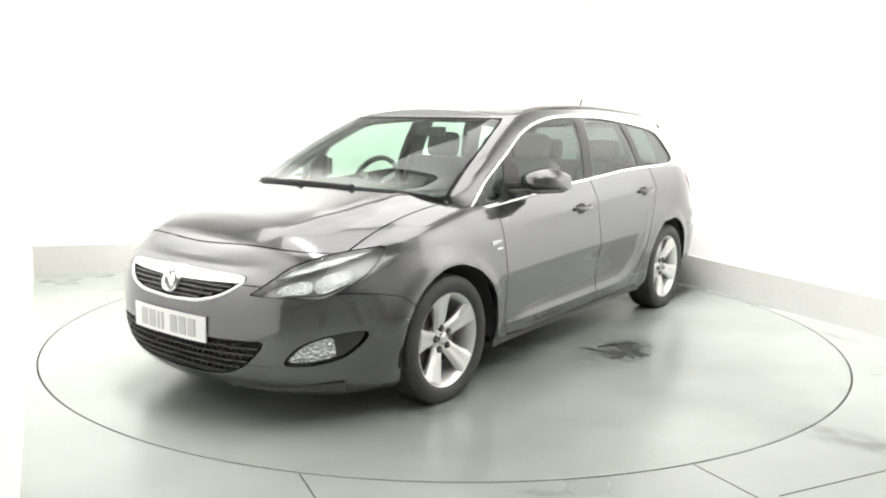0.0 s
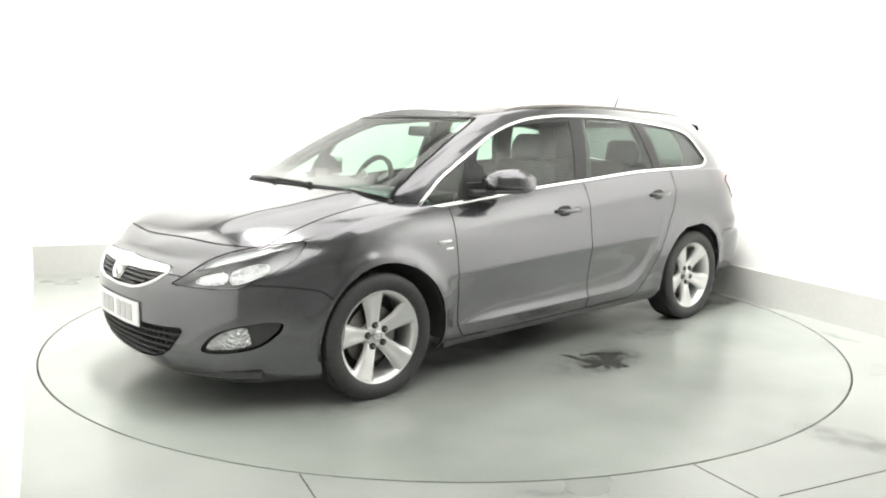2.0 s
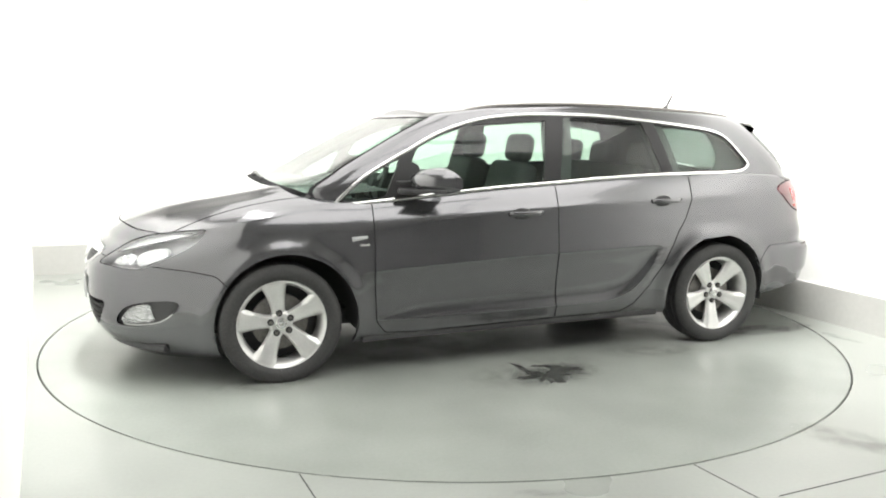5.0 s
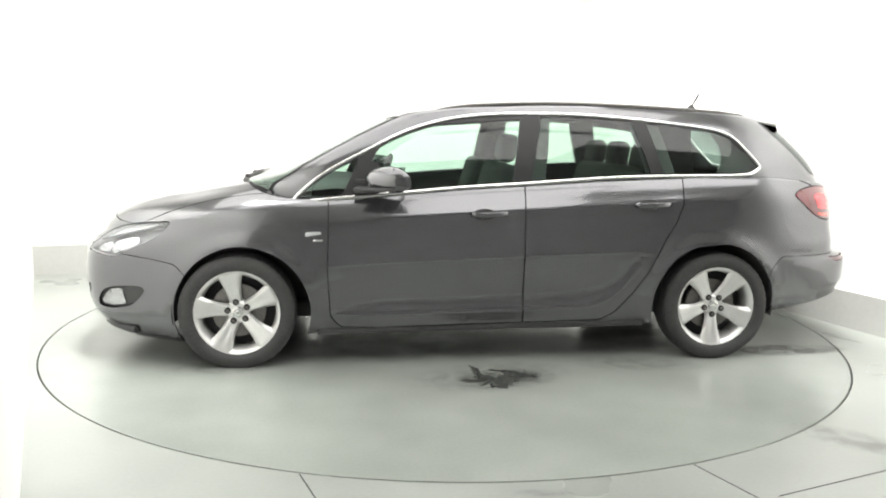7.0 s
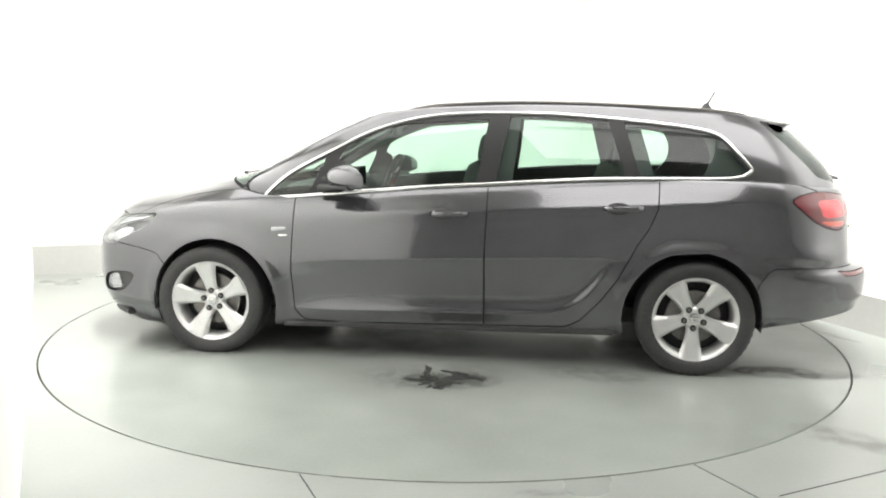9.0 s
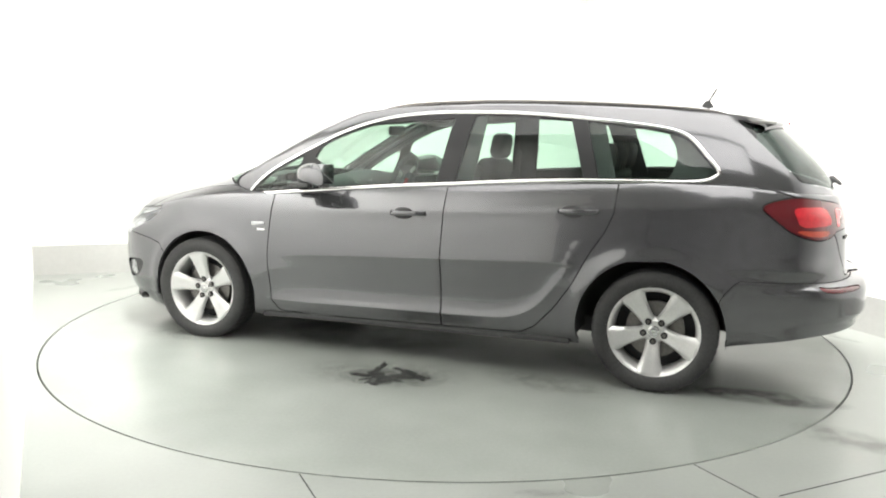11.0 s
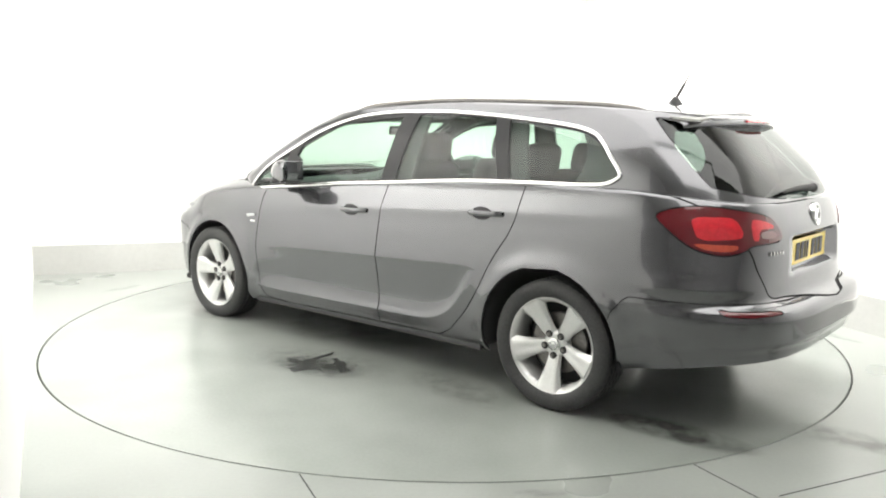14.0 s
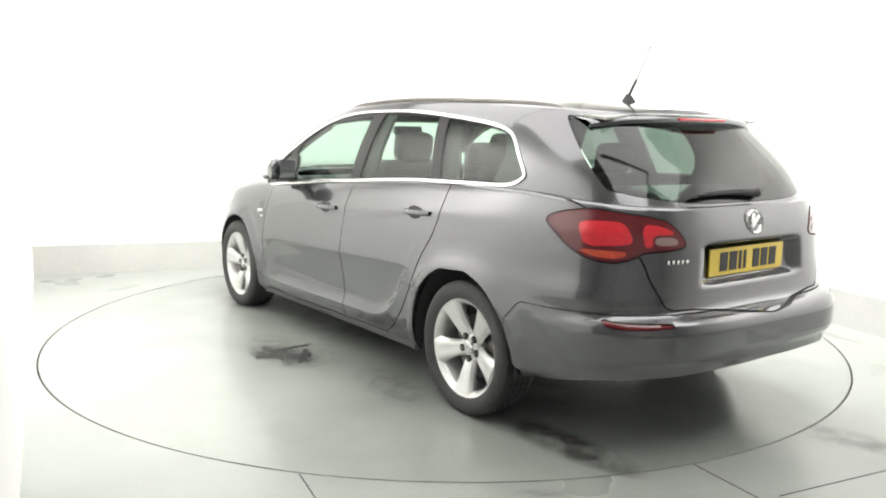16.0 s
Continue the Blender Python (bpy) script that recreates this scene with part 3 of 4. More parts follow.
def build_body():
    low = lower_shell()
    # keep the bonnet lid only before the windscreen and a shelf at the tail
    low = clip(low, np.where(low[0][:, 4] > 1.0001, np.maximum(low[0][:, 0] - 1.06 + 0.11 * np.clip((low[0][:, 1] - 0.52) / 0.08, 0, 1), -1.75 - low[0][:, 0]), 1.0))

    def arches(V):
        f = np.hypot(V[:, 0] - 1.315, (V[:, 2] - 0.30)) - 0.362
        r = np.hypot(V[:, 0] + 1.32, (V[:, 2] - 0.315)) - 0.365
        return np.where(V[:, 1] > 0.45, np.minimum(f, r), 1.0)
    low = clip(low, arches(low[0]))
    # dark inner skin behind the joints
    N = normals_of(*low)
    skin = low[0].copy()
    skin[:, :3] -= N * 0.02
    skin[:, 1] = np.maximum(skin[:, 1], 0)
    lin = clip((skin, low[1]), np.where(skin[:, 4] > 1.0001, -1.0, 1.0))
    lin = clip(lin, -np.maximum(on_end(HEADLIGHT, True, True)(lin[0]), np.maximum(on_end(FOG)(lin[0]), np.maximum(on_end(GRILLE)(lin[0]), on_end(INTAKE)(lin[0])))) - 0.004)
    lin = clip(lin, -on_end([(-0.4, 0.67), (0.345, 0.67), (0.345, 0.88), (-0.4, 0.88)], False)(lin[0]))
    panel("inner_skin", both(lin), LINER, car, "black inner skin behind the panel joints", edge=0)

    headlight, low = cut_out(low, on_end(HEADLIGHT, True, True), 0.004)
    fog, low = cut_out(low, on_end(FOG), 0.004)
    grille, low = cut_out(low, on_end(GRILLE), 0.004)
    intake, low = cut_out(low, on_end(INTAKE), 0.004)
    tail, low = cut_out(low, on_end(TAIL, False, True), 0.006)
    reflector, low = cut_out(low, on_end(REFLECTOR, False, True), 0.003)

    # bonnet
    def bonnet(V):
        x, y = V[:, 0], V[:, 1]
        edge = 2.108 - 0.26 * y**2 - 1.2 * y**6
        side = 0.70 - 0.03 * np.clip(x - 1.1, 0, 2)
        return np.where(V[:, 4] > 1.0001, np.minimum(np.minimum(edge - x, side - y), x - rear_edge(y)), -0.3)

    def rear_edge(y):
        return 1.335 - 0.21 * (y / 0.7)**2
    bon, low = cut_out(low, bonnet, 0.006)
    scuttle, low = cut_out(low, lambda V: np.where(V[:, 4] > 1.0001, np.minimum(np.minimum(rear_edge(V[:, 1]) - V[:, 0], V[:, 0] - 0.9), 0.54 - V[:, 1]), -0.3), 0.0)
    panel("scuttle", both(scuttle), PLASTIC, car, "black plastic scuttle under the windscreen", edge=0, shift=-0.010)
    panel("bonnet", both(bon), PAINT, car, "grey painted bonnet")

    # doors
    front_door = [(0.86, 1.2), (0.86, 0.76), (0.865, 0.5), (0.85, 0.28), (0.80, 0.215), (0.6, 0.205), (-0.215, 0.225), (-0.21, 0.6), (-0.215, 0.8), (-0.225, 1.2)]
    rear_door = [(-0.217, 1.2), (-0.212, 0.8), (-0.212, 0.6), (-0.217, 0.225), (-0.66, 0.235), (-0.74, 0.28), (-0.84, 0.39), (-0.925, 0.514), (-1.02, 0.70), (-1.08, 0.79), (-1.122, 0.89), (-1.14, 1.2)]
    d1, low = cut_out(low, on_flank(front_door, -0.5, 1.1), 0.006)
    d2, low = cut_out(low, on_flank(rear_door, -1.3, 0.1), 0.006)
    doors = pair("front_door", d1, PAINT, "grey painted front door") + pair("rear_door", d2, PAINT, "grey painted rear door")

    # tailgate, lower half
    gate = smooth_loop([(-0.5, 0.612), (0.42, 0.612), (0.525, 0.62), (0.555, 0.66), (0.592, 0.73), (0.615, 0.80), (0.66, 0.9), (0.70, 1.2), (-0.5, 1.3)], 4)
    g1, low = cut_out(low, on_end(gate, False), 0.006)
    # pocket round the number plate
    gy, gz = g1[0][:, 1], g1[0][:, 2]
    step = lambda q: np.clip(q / 0.03, 0, 1)**2 * (3 - 2 * np.clip(q / 0.03, 0, 1))
    g1[0][:, 0] += 0.05 * step(0.335 - gy) * step(gz - 0.685) * step(0.865 - gz)
    panel("tailgate", both(g1), PAINT, car, "grey painted tailgate below the rear window")

    # bumpers
    front_line = [(3.0, 0.0), (3.0, 0.70), (2.15, 0.63), (1.9, 0.60), (1.78, 0.585), (1.66, 0.56), (1.60, 0.50), (1.4, 0.0)]
    b1, low = cut_out(low, lambda V: np.where((V[:, 0] > 1.4) & (V[:, 4] < 1.2), inside(V[:, 0], V[:, 2], front_line), -1), 0.004)
    panel("front_bumper", both(b1), PAINT, car, "grey painted front bumper")
    rear_line = [(-3.0, 0.0), (-3.0, 0.60), (-2.0, 0.60), (-1.72, 0.60), (-1.655, 0.52), (-1.5, 0.0)]
    b2, low = cut_out(low, on_flank(rear_line, -3, -1.4), 0.004)
    panel("rear_bumper", both(b2), PAINT, car, "grey painted rear bumper")
    # what is left splits into front wing, sill with rear quarter, and the nose rim
    front, rest = cut_out(low, lambda V: V[:, 0] - 0.4, 0.0)
    nose, wing = cut_out(front, lambda V: np.where(V[:, 4] < 1.2, np.minimum(2.6 - V[:, 0], V[:, 0] - 1.98), np.minimum(V[:, 0] - 1.98, 1)), 0.0)
    panel("nose_panel", both(nose), PAINT, car, "grey painted panel round the grille")
    pair("front_wing", wing, PAINT, "grey painted front wing")
    pair("rear_quarter", rest, PAINT, "grey painted rear quarter panel and sill")

    # glasshouse
    up = upper_shell()
    win = on_flank(TRIM, -1.75, 1.15)

    def side_field(V):
        return np.where((V[:, 3] > 0.55) & (V[:, 4] <= 1.0), win(V), -1)
    bay, up = cut_out(up, side_field, 0.0)

    def screen(V):
        g = np.minimum((0.925 - V[:, 3]) * 0.8, np.minimum((V[:, 4] + 0.06) * 0.5, (0.965 - V[:, 4]) * 0.5))
        return np.where(V[:, 0] > -0.45, g, -1)
    ws, up = cut_out(up, screen, 0.004)

    def backlight(V):
        v, lean = V[:, 4], (-1.742 - 1.05 * (1.29 - V[:, 2]) - V[:, 0]) / 1.45
        g = np.minimum(lean, np.minimum((v - 0.085 - 0.16 * V[:, 3]**3) * 0.38, (0.93 - v) * 0.38))
        return np.where((V[:, 0] < -1.3) & (v <= 1.0), g, -1)
    bl, up = cut_out(up, backlight, 0.004)
    ws, border = cut_out(ws, lambda V: np.minimum((0.908 - V[:, 3]) * 0.8, np.minimum((V[:, 4] - 0.05) * 0.5, (0.95 - V[:, 4]) * 0.5)), 0.0)
    panel("windscreen", both(ws), GLASS, car, "green-tinted windscreen", edge=0).visible_shadow = False
    panel("windscreen_edge", both(border), BORDER, car, "black border of the windscreen", edge=0.006)
    panel("rear_window", both(bl), DARKGLASS, car, "dark tinted rear window", edge=0).visible_shadow = False
    panes, frames = [], bay
    for name, field in (("front_quarter_pane", slanted(1.4, 0.485, 0.752, 0.485)), ("front_door_pane", slanted(0.678, 0.485, -0.150, 0.163)),
                        ("rear_door_pane", slanted(-0.255, 0.20, -0.97, -0.33)), ("rear_quarter_pane", slanted(-1.045, -0.30, -2.0, 0.0))):
        border = lambda V, field=field: np.minimum(field(V), inside(V[:, 0], V[:, 2], TRIM) - 0.014)
        pane, frames = cut_out(frames, border, 0.002)
        for ob in pair(name, pane, GLASS, "green-tinted side window", edge=0, shift=-0.004):
            ob.visible_shadow = False
    pair("window_pillar", frames, GLOSSBLACK, "gloss black pillars between the side windows", edge=0.02)
    panel("roof", both(up), PAINT, car, "grey painted roof and pillars", edge=0.03)
    # inner lining of the roof
    rows = []
    for x in np.linspace(0.3, -1.85, 24):
        y = np.linspace(-0.53, 0.53, 12)
        rows.append(np.stack([np.full(12, x), y, float(zg_top(x)) - 0.02 + float(roof_crown(x)) * (1 - (y / 0.56)**2), y * 0, y * 0], 1))
    panel("headlining", grid(rows), HEADLINE, car, "pale grey headlining", edge=0.01)
    return headlight, fog, grille, intake, tail, reflector


LAMPS = build_body()


def trims():
    for s in (1, -1):
        loop = [(x, s * (float(upper_y(x, z)) + 0.004), z) for x, z in TRIM]
        sweep("window_trim", loop, 0.017, 0.010, CHROME, car, up=(0, s, 0.25), closed=True, label="bright chrome strip round the side windows")
        # roof rail
        rail = [(x, s * (0.545 - 0.02 * max(0, -x - 1.2)), float(zg_top(x)) - 0.002 + 0.45 * h) for x, h in ((0.28, 0.0), (0.2, 0.014), (0.05, 0.028), (-0.3, 0.034), (-0.7, 0.034), (-1.1, 0.034), (-1.4, 0.028), (-1.55, 0.012), (-1.62, 0.0))]
        sweep("roof_rail", smooth_loop(rail, 5, False), 0.022, 0.022, STEEL, car, up=(0, 0, 1), label="slim grey roof rail", taper=[min(1, 0.25 + 0.15 * k, 0.25 + 0.15 * (40 - k)) for k in range(41)])
        # black sill strip
        sill = [(x, s * (float(body_y(x, z_sill(x) + 0.012)) - 0.002), float(z_sill(x)) + 0.008) for x in np.linspace(0.92, -0.92, 24)]
        sweep("sill_strip", sill, 0.035, 0.02, PLASTIC, car, up=(0, s, 0), label="black plastic sill strip")
        for hx, hz in ((0.0, 0.832), (-0.93, 0.888)):
            y = float(body_y(hx, hz))
            cup = bmesh.new()
            bmesh.ops.create_uvsphere(cup, u_segments=20, v_segments=10, radius=1.0)
            bmesh.ops.scale(cup, vec=(0.062, 0.006, 0.034), verts=cup.verts)
            cup.transform(pose(hx + 0.015, s * y, hz))
            handle = part("door_handle", cup, LINER, car, "grey bar handle over a dark finger recess")
            bar = [(hx + dx, s * (y + dy), hz + 0.004 - 0.02 * dx) for dx, dy in ((0.085, 0.004), (0.07, 0.022), (0.03, 0.032), (-0.03, 0.032), (-0.08, 0.024), (-0.11, 0.004))]
            sweep("handle_bar", smooth_loop(bar, 4, False), 0.026, 0.016, PAINT, handle, up=(0, s, 0))
        # side repeater and a line of badge lettering too small to read
        ix, iz = 0.94, 0.727
        iy = float(body_y(ix, iz))
        rounded_box("side_repeater", (0.085, 0.012, 0.026), LAMPSILVER, car, pose(ix, s * (iy + 0.002), iz, 0, 6, 0), 0.005, "clear side indicator lamp",
                    shape=lambda c: (c.x, c.y, c.z * (0.6 if c.x < 0 else 1.0)))
        rounded_box("side_badge", (0.05, 0.004, 0.012), CHROME, car, pose(0.915, s * (float(body_y(0.915, 0.69)) + 0.001), 0.692), 0.0015, "small chrome side badge")


trims()


# ---- wheels ----
def build_wheel(side):
    """A wheel about its own centre, its outer face towards +y."""
    wheel = new("wheel", None)
    wheel.parent = car
    R = WHEEL_R
    tread = [(0.222, 0.075), (0.236, 0.09), (0.256, 0.098), (0.280, 0.098), (0.300, 0.089), (R - 0.003, 0.078)]
    groove = []
    for gy in (0.045, 0.012, -0.02, -0.053):
        groove += [(R, gy + 0.005), (R - 0.007, gy + 0.004), (R - 0.007, gy - 0.004), (R, gy - 0.005)]
    back = [(R - 0.003, -0.085), (0.295, -0.1), (0.26, -0.105), (0.222, -0.085)]
    tyre = lathe("tyre", tread + groove + back, RUBBER, wheel, steps=150, label="black tyre with grooved tread", sharp=30)
    for v in tyre.data.vertices:
        r = math.hypot(v.co.x, v.co.z)
        step = round(math.atan2(v.co.z, v.co.x) / (2 * math.pi) * 150)
        if r > R - 0.0045 and step % 3 == 0:
            v.co.x *= 0.987
            v.co.z *= 0.987
    lathe("rim", [(0.212, -0.09), (0.204, -0.06), (0.196, 0.0), (0.202, 0.055), (0.212, 0.072), (0.221, 0.080), (0.2275, 0.083), (0.2285, 0.076), (0.223, 0.07)], ALLOY, wheel, steps=72, label="silver alloy rim")
    lathe("brake_disc", [(0.03, 0.0), (0.145, 0.0), (0.145, -0.02), (0.03, -0.02)], STEEL, wheel, steps=48, label="grey steel brake disc")
    lathe("wheel_backing", [(0.0, -0.06), (0.205, -0.06), (0.205, -0.065), (0.0, -0.065)], LINER, wheel, steps=40)
    spoke_mesh = None
    for k in range(5):
        if spoke_mesh is None:
            # a spoke that widens outwards, with a crowned face and a hollow down its middle
            V, F, nr, nt = [], [], 12, 9
            for i in range(nr):
                r = 0.035 + (0.215 - 0.035) * i / (nr - 1)
                q = (r - 0.035) / 0.18
                half = 0.036 - 0.004 * math.sin(q * 3.14) + 0.034 * q**1.6
                face = 0.060 + 0.012 * q - 0.028 * (1 - q)**3 + 0.012 * q**3
                for j in range(nt):
                    s = -1 + 2 * j / (nt - 1)
                    edge = abs(s)**6
                    V.append((half * s, face - 0.020 * edge - 0.006 * (1 - abs(s))**2 * math.sin(q * 3.14), r))
                V.append((half * 0.8, 0.012 + 0.02 * q, r))
                V.append((-half * 0.8, 0.012 + 0.02 * q, r))
            m = nt + 2
            for i in range(nr - 1):
                for j in range(m):
                    F.append([i * m + j, i * m + (j + 1) % m, (i + 1) * m + (j + 1) % m, (i + 1) * m + j])
            F += [list(range(m)), [(nr - 1) * m + j for j in range(m)][::-1]]
            spoke_mesh = mesh_of("spoke", V, F, ALLOY)
            spoke_mesh.set_sharp_from_angle(angle=radians(40))
        sp = part_mesh("spoke", spoke_mesh, wheel)
        sp.matrix_basis = pose(0, 0, 0, 0, 72 * k, 0)
        nut = bmesh.new()
        bmesh.ops.create_cone(nut, cap_ends=True, segments=6, radius1=0.010, radius2=0.008, depth=0.02, matrix=pose(0, 0, 0, -90, 0, 0))
        nut.transform(pose(0, 0, 0, 0, 72 * k, 0) @ pose(0, 0.047, 0.054))
        part("wheel_bolt", nut, STEEL, wheel, "dark steel wheel bolt")
        cupb = bmesh.new()
        bmesh.ops.create_cone(cupb, cap_ends=True, segments=14, radius1=0.017, radius2=0.017, depth=0.012, matrix=pose(0, 0, 0, -90, 0, 0))
        cupb.transform(pose(0, 0, 0, 0, 72 * k, 0) @ pose(0, 0.0425, 0.054))
        part("bolt_recess", cupb, LINER, wheel)
    lathe("hub", [(0.0, 0.044), (0.05, 0.042), (0.062, 0.032), (0.066, 0.0), (0.0, 0.0)], ALLOY, wheel, steps=40)
    lathe("hub_cap", [(0.0, 0.058), (0.02, 0.057), (0.029, 0.053), (0.031, 0.044), (0.0, 0.044)], CHROME, wheel, steps=32, label="chrome hub cap")
    lathe("cap_emblem", [(0.013, 0.0585), (0.019, 0.0595), (0.019, 0.057), (0.013, 0.057)], LAMPGREY, wheel, steps=24)
    return wheel


first = build_wheel(1)
first.matrix_basis = pose(HUB_X, 0.768, HUB_Z, 0, 10, 0)
for wx, ws, spin in ((-HUB_X, 1, 33), (HUB_X, -1, 30), (-HUB_X, -1, 50)):
    copy_thing(first, pose(wx, 0.768 * ws, HUB_Z + (0.008 if wx < 0 else 0), 0, spin, 0 if ws > 0 else 180))


def wheel_housing(cx, cz, side):
    """The dark liner over a wheel."""
    V, F, n = [], [], 26
    for k in range(n + 1):
        a = math.radians(-10 + 200 * k / n)
        for y, r in ((0.845, 0.372), (0.45, 0.372), (0.44, 0.0)):
            V.append((cx + r * math.cos(a), side * y, cz + r * math.sin(a)))
    for k in range(n):
        for j in range(2):
            F.append([3 * k + j, 3 * k + 3 + j, 3 * k + 4 + j, 3 * k + 1 + j])
    part_mesh("wheel_housing", mesh_of("wheel_housing", V, F, LINER), car, "black wheel housing")


for wx, wz in ((1.315, 0.30), (-1.32, 0.315)):
    for s in (1, -1):
        wheel_housing(wx, wz, s)
rounded_box("underbody", (3.5, 1.1, 0.10), LINER, car, pose(0.1, 0, 0.25), 0.03, "black underbody")
rounded_box("floor_pan", (1.85, 1.56, 0.06), LINER, car, pose(0.0, 0, 0.235), 0.02, "black floor pan between the wheels")


# ---- lamps, grille, plates ----
def bowl(name, at, way, r, depth, mat, parent, label=""):
    """A hollow round reflector that opens along way."""
    prof = [(r * 1.05, 0.004), (r, 0.0), (r * 0.92, -depth * 0.35), (r * 0.65, -depth * 0.8), (0.0, -depth)]
    m = Matrix.Translation(at) @ Vector(way).to_track_quat("Y", "Z").to_matrix().to_4x4()
    return lathe(name, prof, mat, parent, m, steps=28, label=label)


def ball(name, at, r, mat, parent, squash=(1, 1, 1), label=""):
    bm = bmesh.new()
    bmesh.ops.create_uvsphere(bm, u_segments=18, v_segments=10, radius=r)
    bmesh.ops.scale(bm, vec=squash, verts=bm.verts)
    bm.transform(Matrix.Translation(at))
    return part(name, bm, mat, parent, label)


def front_lamps():
    headlight, fog, grille, intake, tail, reflector = LAMPS
    for s in (1, -1):
        turned = (lambda m: m) if s > 0 else flip_y
        lamp = panel("headlight", turned(headlight), LAMPGLASS, car, "headlight with clear cover over silver reflectors", edge=0)
        lamp.visible_shadow = False
        V = headlight[0]
        # housing floor set back, with a wall up to the rim
        panel("lamp_housing", turned(headlight), LAMPGREY, lamp, edge=-0.055, shift=-0.06)
        w = V[:, 0] - V[:, 1]
        for poly in ([(1.60, 0.612), (1.56, 0.645), (1.45, 0.665), (1.385, 0.66), (1.39, 0.615), (1.48, 0.605)], [(1.36, 0.61), (1.36, 0.668), (1.25, 0.695), (1.15, 0.70), (1.13, 0.665), (1.22, 0.632), (1.30, 0.61)]):
            cell = clip(headlight, inside(w, V[:, 2], smooth_loop(poly, 3)))
            panel("reflector", turned(cell), LAMPFACET, lamp, "bright faceted reflector", edge=0.02, shift=-0.022)
        top = clip(headlight, np.minimum(V[:, 2] - (0.690 + 0.17 * (1.45 - V[:, 0] + V[:, 1])), 1.0))
        panel("lamp_brow", turned(top), LAMPSILVER, lamp, "silver upper reflector strip", edge=-0.01, shift=-0.022)
        fl = fog[0]
        lens = np.minimum(0.718 - fl[:, 1], inside(fl[:, 1], fl[:, 2], FOG) - 0.011)
        inner, outer = clip(fog, lens), clip(fog, -lens - 0.002)
        panel("fog_lamp", turned(inner), LAMPFACET, car, "bright front fog lamp", edge=0.02, shift=-0.014)
        panel("fog_surround", turned(outer), PLASTIC, car, "dark fog lamp surround", edge=0.03, shift=-0.02)

    # upper grille: chrome bar above black slats
    g = both(grille)
    gv = g[0]
    bar = clip(g, gv[:, 2] - (0.626 + 0.03 * np.abs(gv[:, 1])))
    grill = panel("grille", g, LINER, car, "black slatted grille under a broad chrome bar", edge=-0.04, shift=-0.045)
    panel("chrome_bar", bar, SATIN, grill, "broad chrome grille bar", edge=0.03, shift=0.006)
    for z, half in ((0.565, 0.20), (0.584, 0.27), (0.603, 0.32), (0.621, 0.35)):
        sweep("slat", [(float(nose_at(y, z)) - 0.014, y, z) for y in np.linspace(-half, half, 25)], 0.010, 0.03, PLASTIC, grill, up=(1, 0, 0))
    for y in np.linspace(-0.3, 0.3, 13):
        sweep("slat_upright", [(float(nose_at(y, z)) - 0.02, y, z) for z in (0.556 + 0.10 * abs(y) ** 1.2, 0.6, 0.625)], 0.005, 0.02, PLASTIC, grill, up=(1, 0, 0), sides=4)
    rim = GRILLE[GRILLE[:, 0] > -0.2]
    rim = np.vstack([rim[(rim[:, 0] >= 0)][::-1] * (-1, 1), rim[rim[:, 0] >= 0]])
    low_rim = rim[np.argsort(rim[:, 0])]
    low_rim = low_rim[low_rim[:, 1] < 0.652]
    sweep("chrome_rim", [(float(nose_at(y, z)) + 0.002, y, z - 0.004) for y, z in low_rim], 0.014, 0.012, SATIN, grill, up=(1, 0, 0), label="slim chrome rim under the grille")
    it = both(intake)
    inta = panel("lower_grille", it, LINER, car, "black honeycomb lower air intake", edge=-0.05, shift=-0.055)
    for z, half in ((0.250, 0.31), (0.280, 0.39), (0.310, 0.43), (0.340, 0.46), (0.370, 0.48)):
        sweep("slat", [(float(nose_at(y, z)) - 0.018, y, z) for y in np.linspace(-half, half, 31)], 0.008, 0.03, PLASTIC, inta, up=(1, 0, 0))
    for k, y in enumerate(np.linspace(-0.40, 0.40, 25)):
        sweep("slat_upright", [(float(nose_at(y, z)) - 0.022, y + 0.012 * (1 if i % 2 else -1), z) for i, z in enumerate((0.24, 0.27, 0.30, 0.33, 0.36, 0.385))], 0.005, 0.02, PLASTIC, inta, up=(1, 0, 0), sides=4)

    emblem("front_badge", (float(nose_at(0, 0.615)) + 0.008, 0, 0.615), 0.055, 1)
    plate("front_plate", (2.34, 0.0, 0.432), 1, WHITEPLATE, PALEINK, "white front number plate")

    # tail lamps: dark rim, bright red middle, clear inner corner
    for s in (1, -1):
        turned = (lambda m: m) if s > 0 else flip_y
        tv = tail[0]
        lamp = panel("tail_lamp", turned(tail), DARKRED, car, "wrap-round dark red tail lamp with bright centre", edge=0.02, shift=0.004)
        cells = [("brake_lens", [(1.20, 0.945), (1.32, 0.952), (1.42, 0.947), (1.465, 0.91), (1.47, 0.872), (1.35, 0.862), (1.235, 0.862), (1.20, 0.90)], REDLENS, "bright red brake lens"),
                 ("lower_lens", [(1.19, 0.842), (1.30, 0.843), (1.46, 0.838), (1.40, 0.815), (1.27, 0.82)], ORANGELENS, "orange-red lower indicator lens"),
                 ("inner_lens", [(1.535, 0.938), (1.62, 0.936), (1.69, 0.918), (1.70, 0.903), (1.59, 0.902), (1.585, 0.862), (1.545, 0.86)], REDLENS, "red inner lens"),
                 ("reverse_lens", [(1.605, 0.893), (1.70, 0.893), (1.725, 0.868), (1.61, 0.865)], LAMPCLEAR, "smoky clear reversing lens")]
        for name, poly, mat, lab in cells:
            piece = clip(tail, inside(-tv[:, 0] - tv[:, 1], tv[:, 2], smooth_loop(poly, 3)))
            panel(name, turned(piece), mat, lamp, lab, edge=0, shift=0.0055)
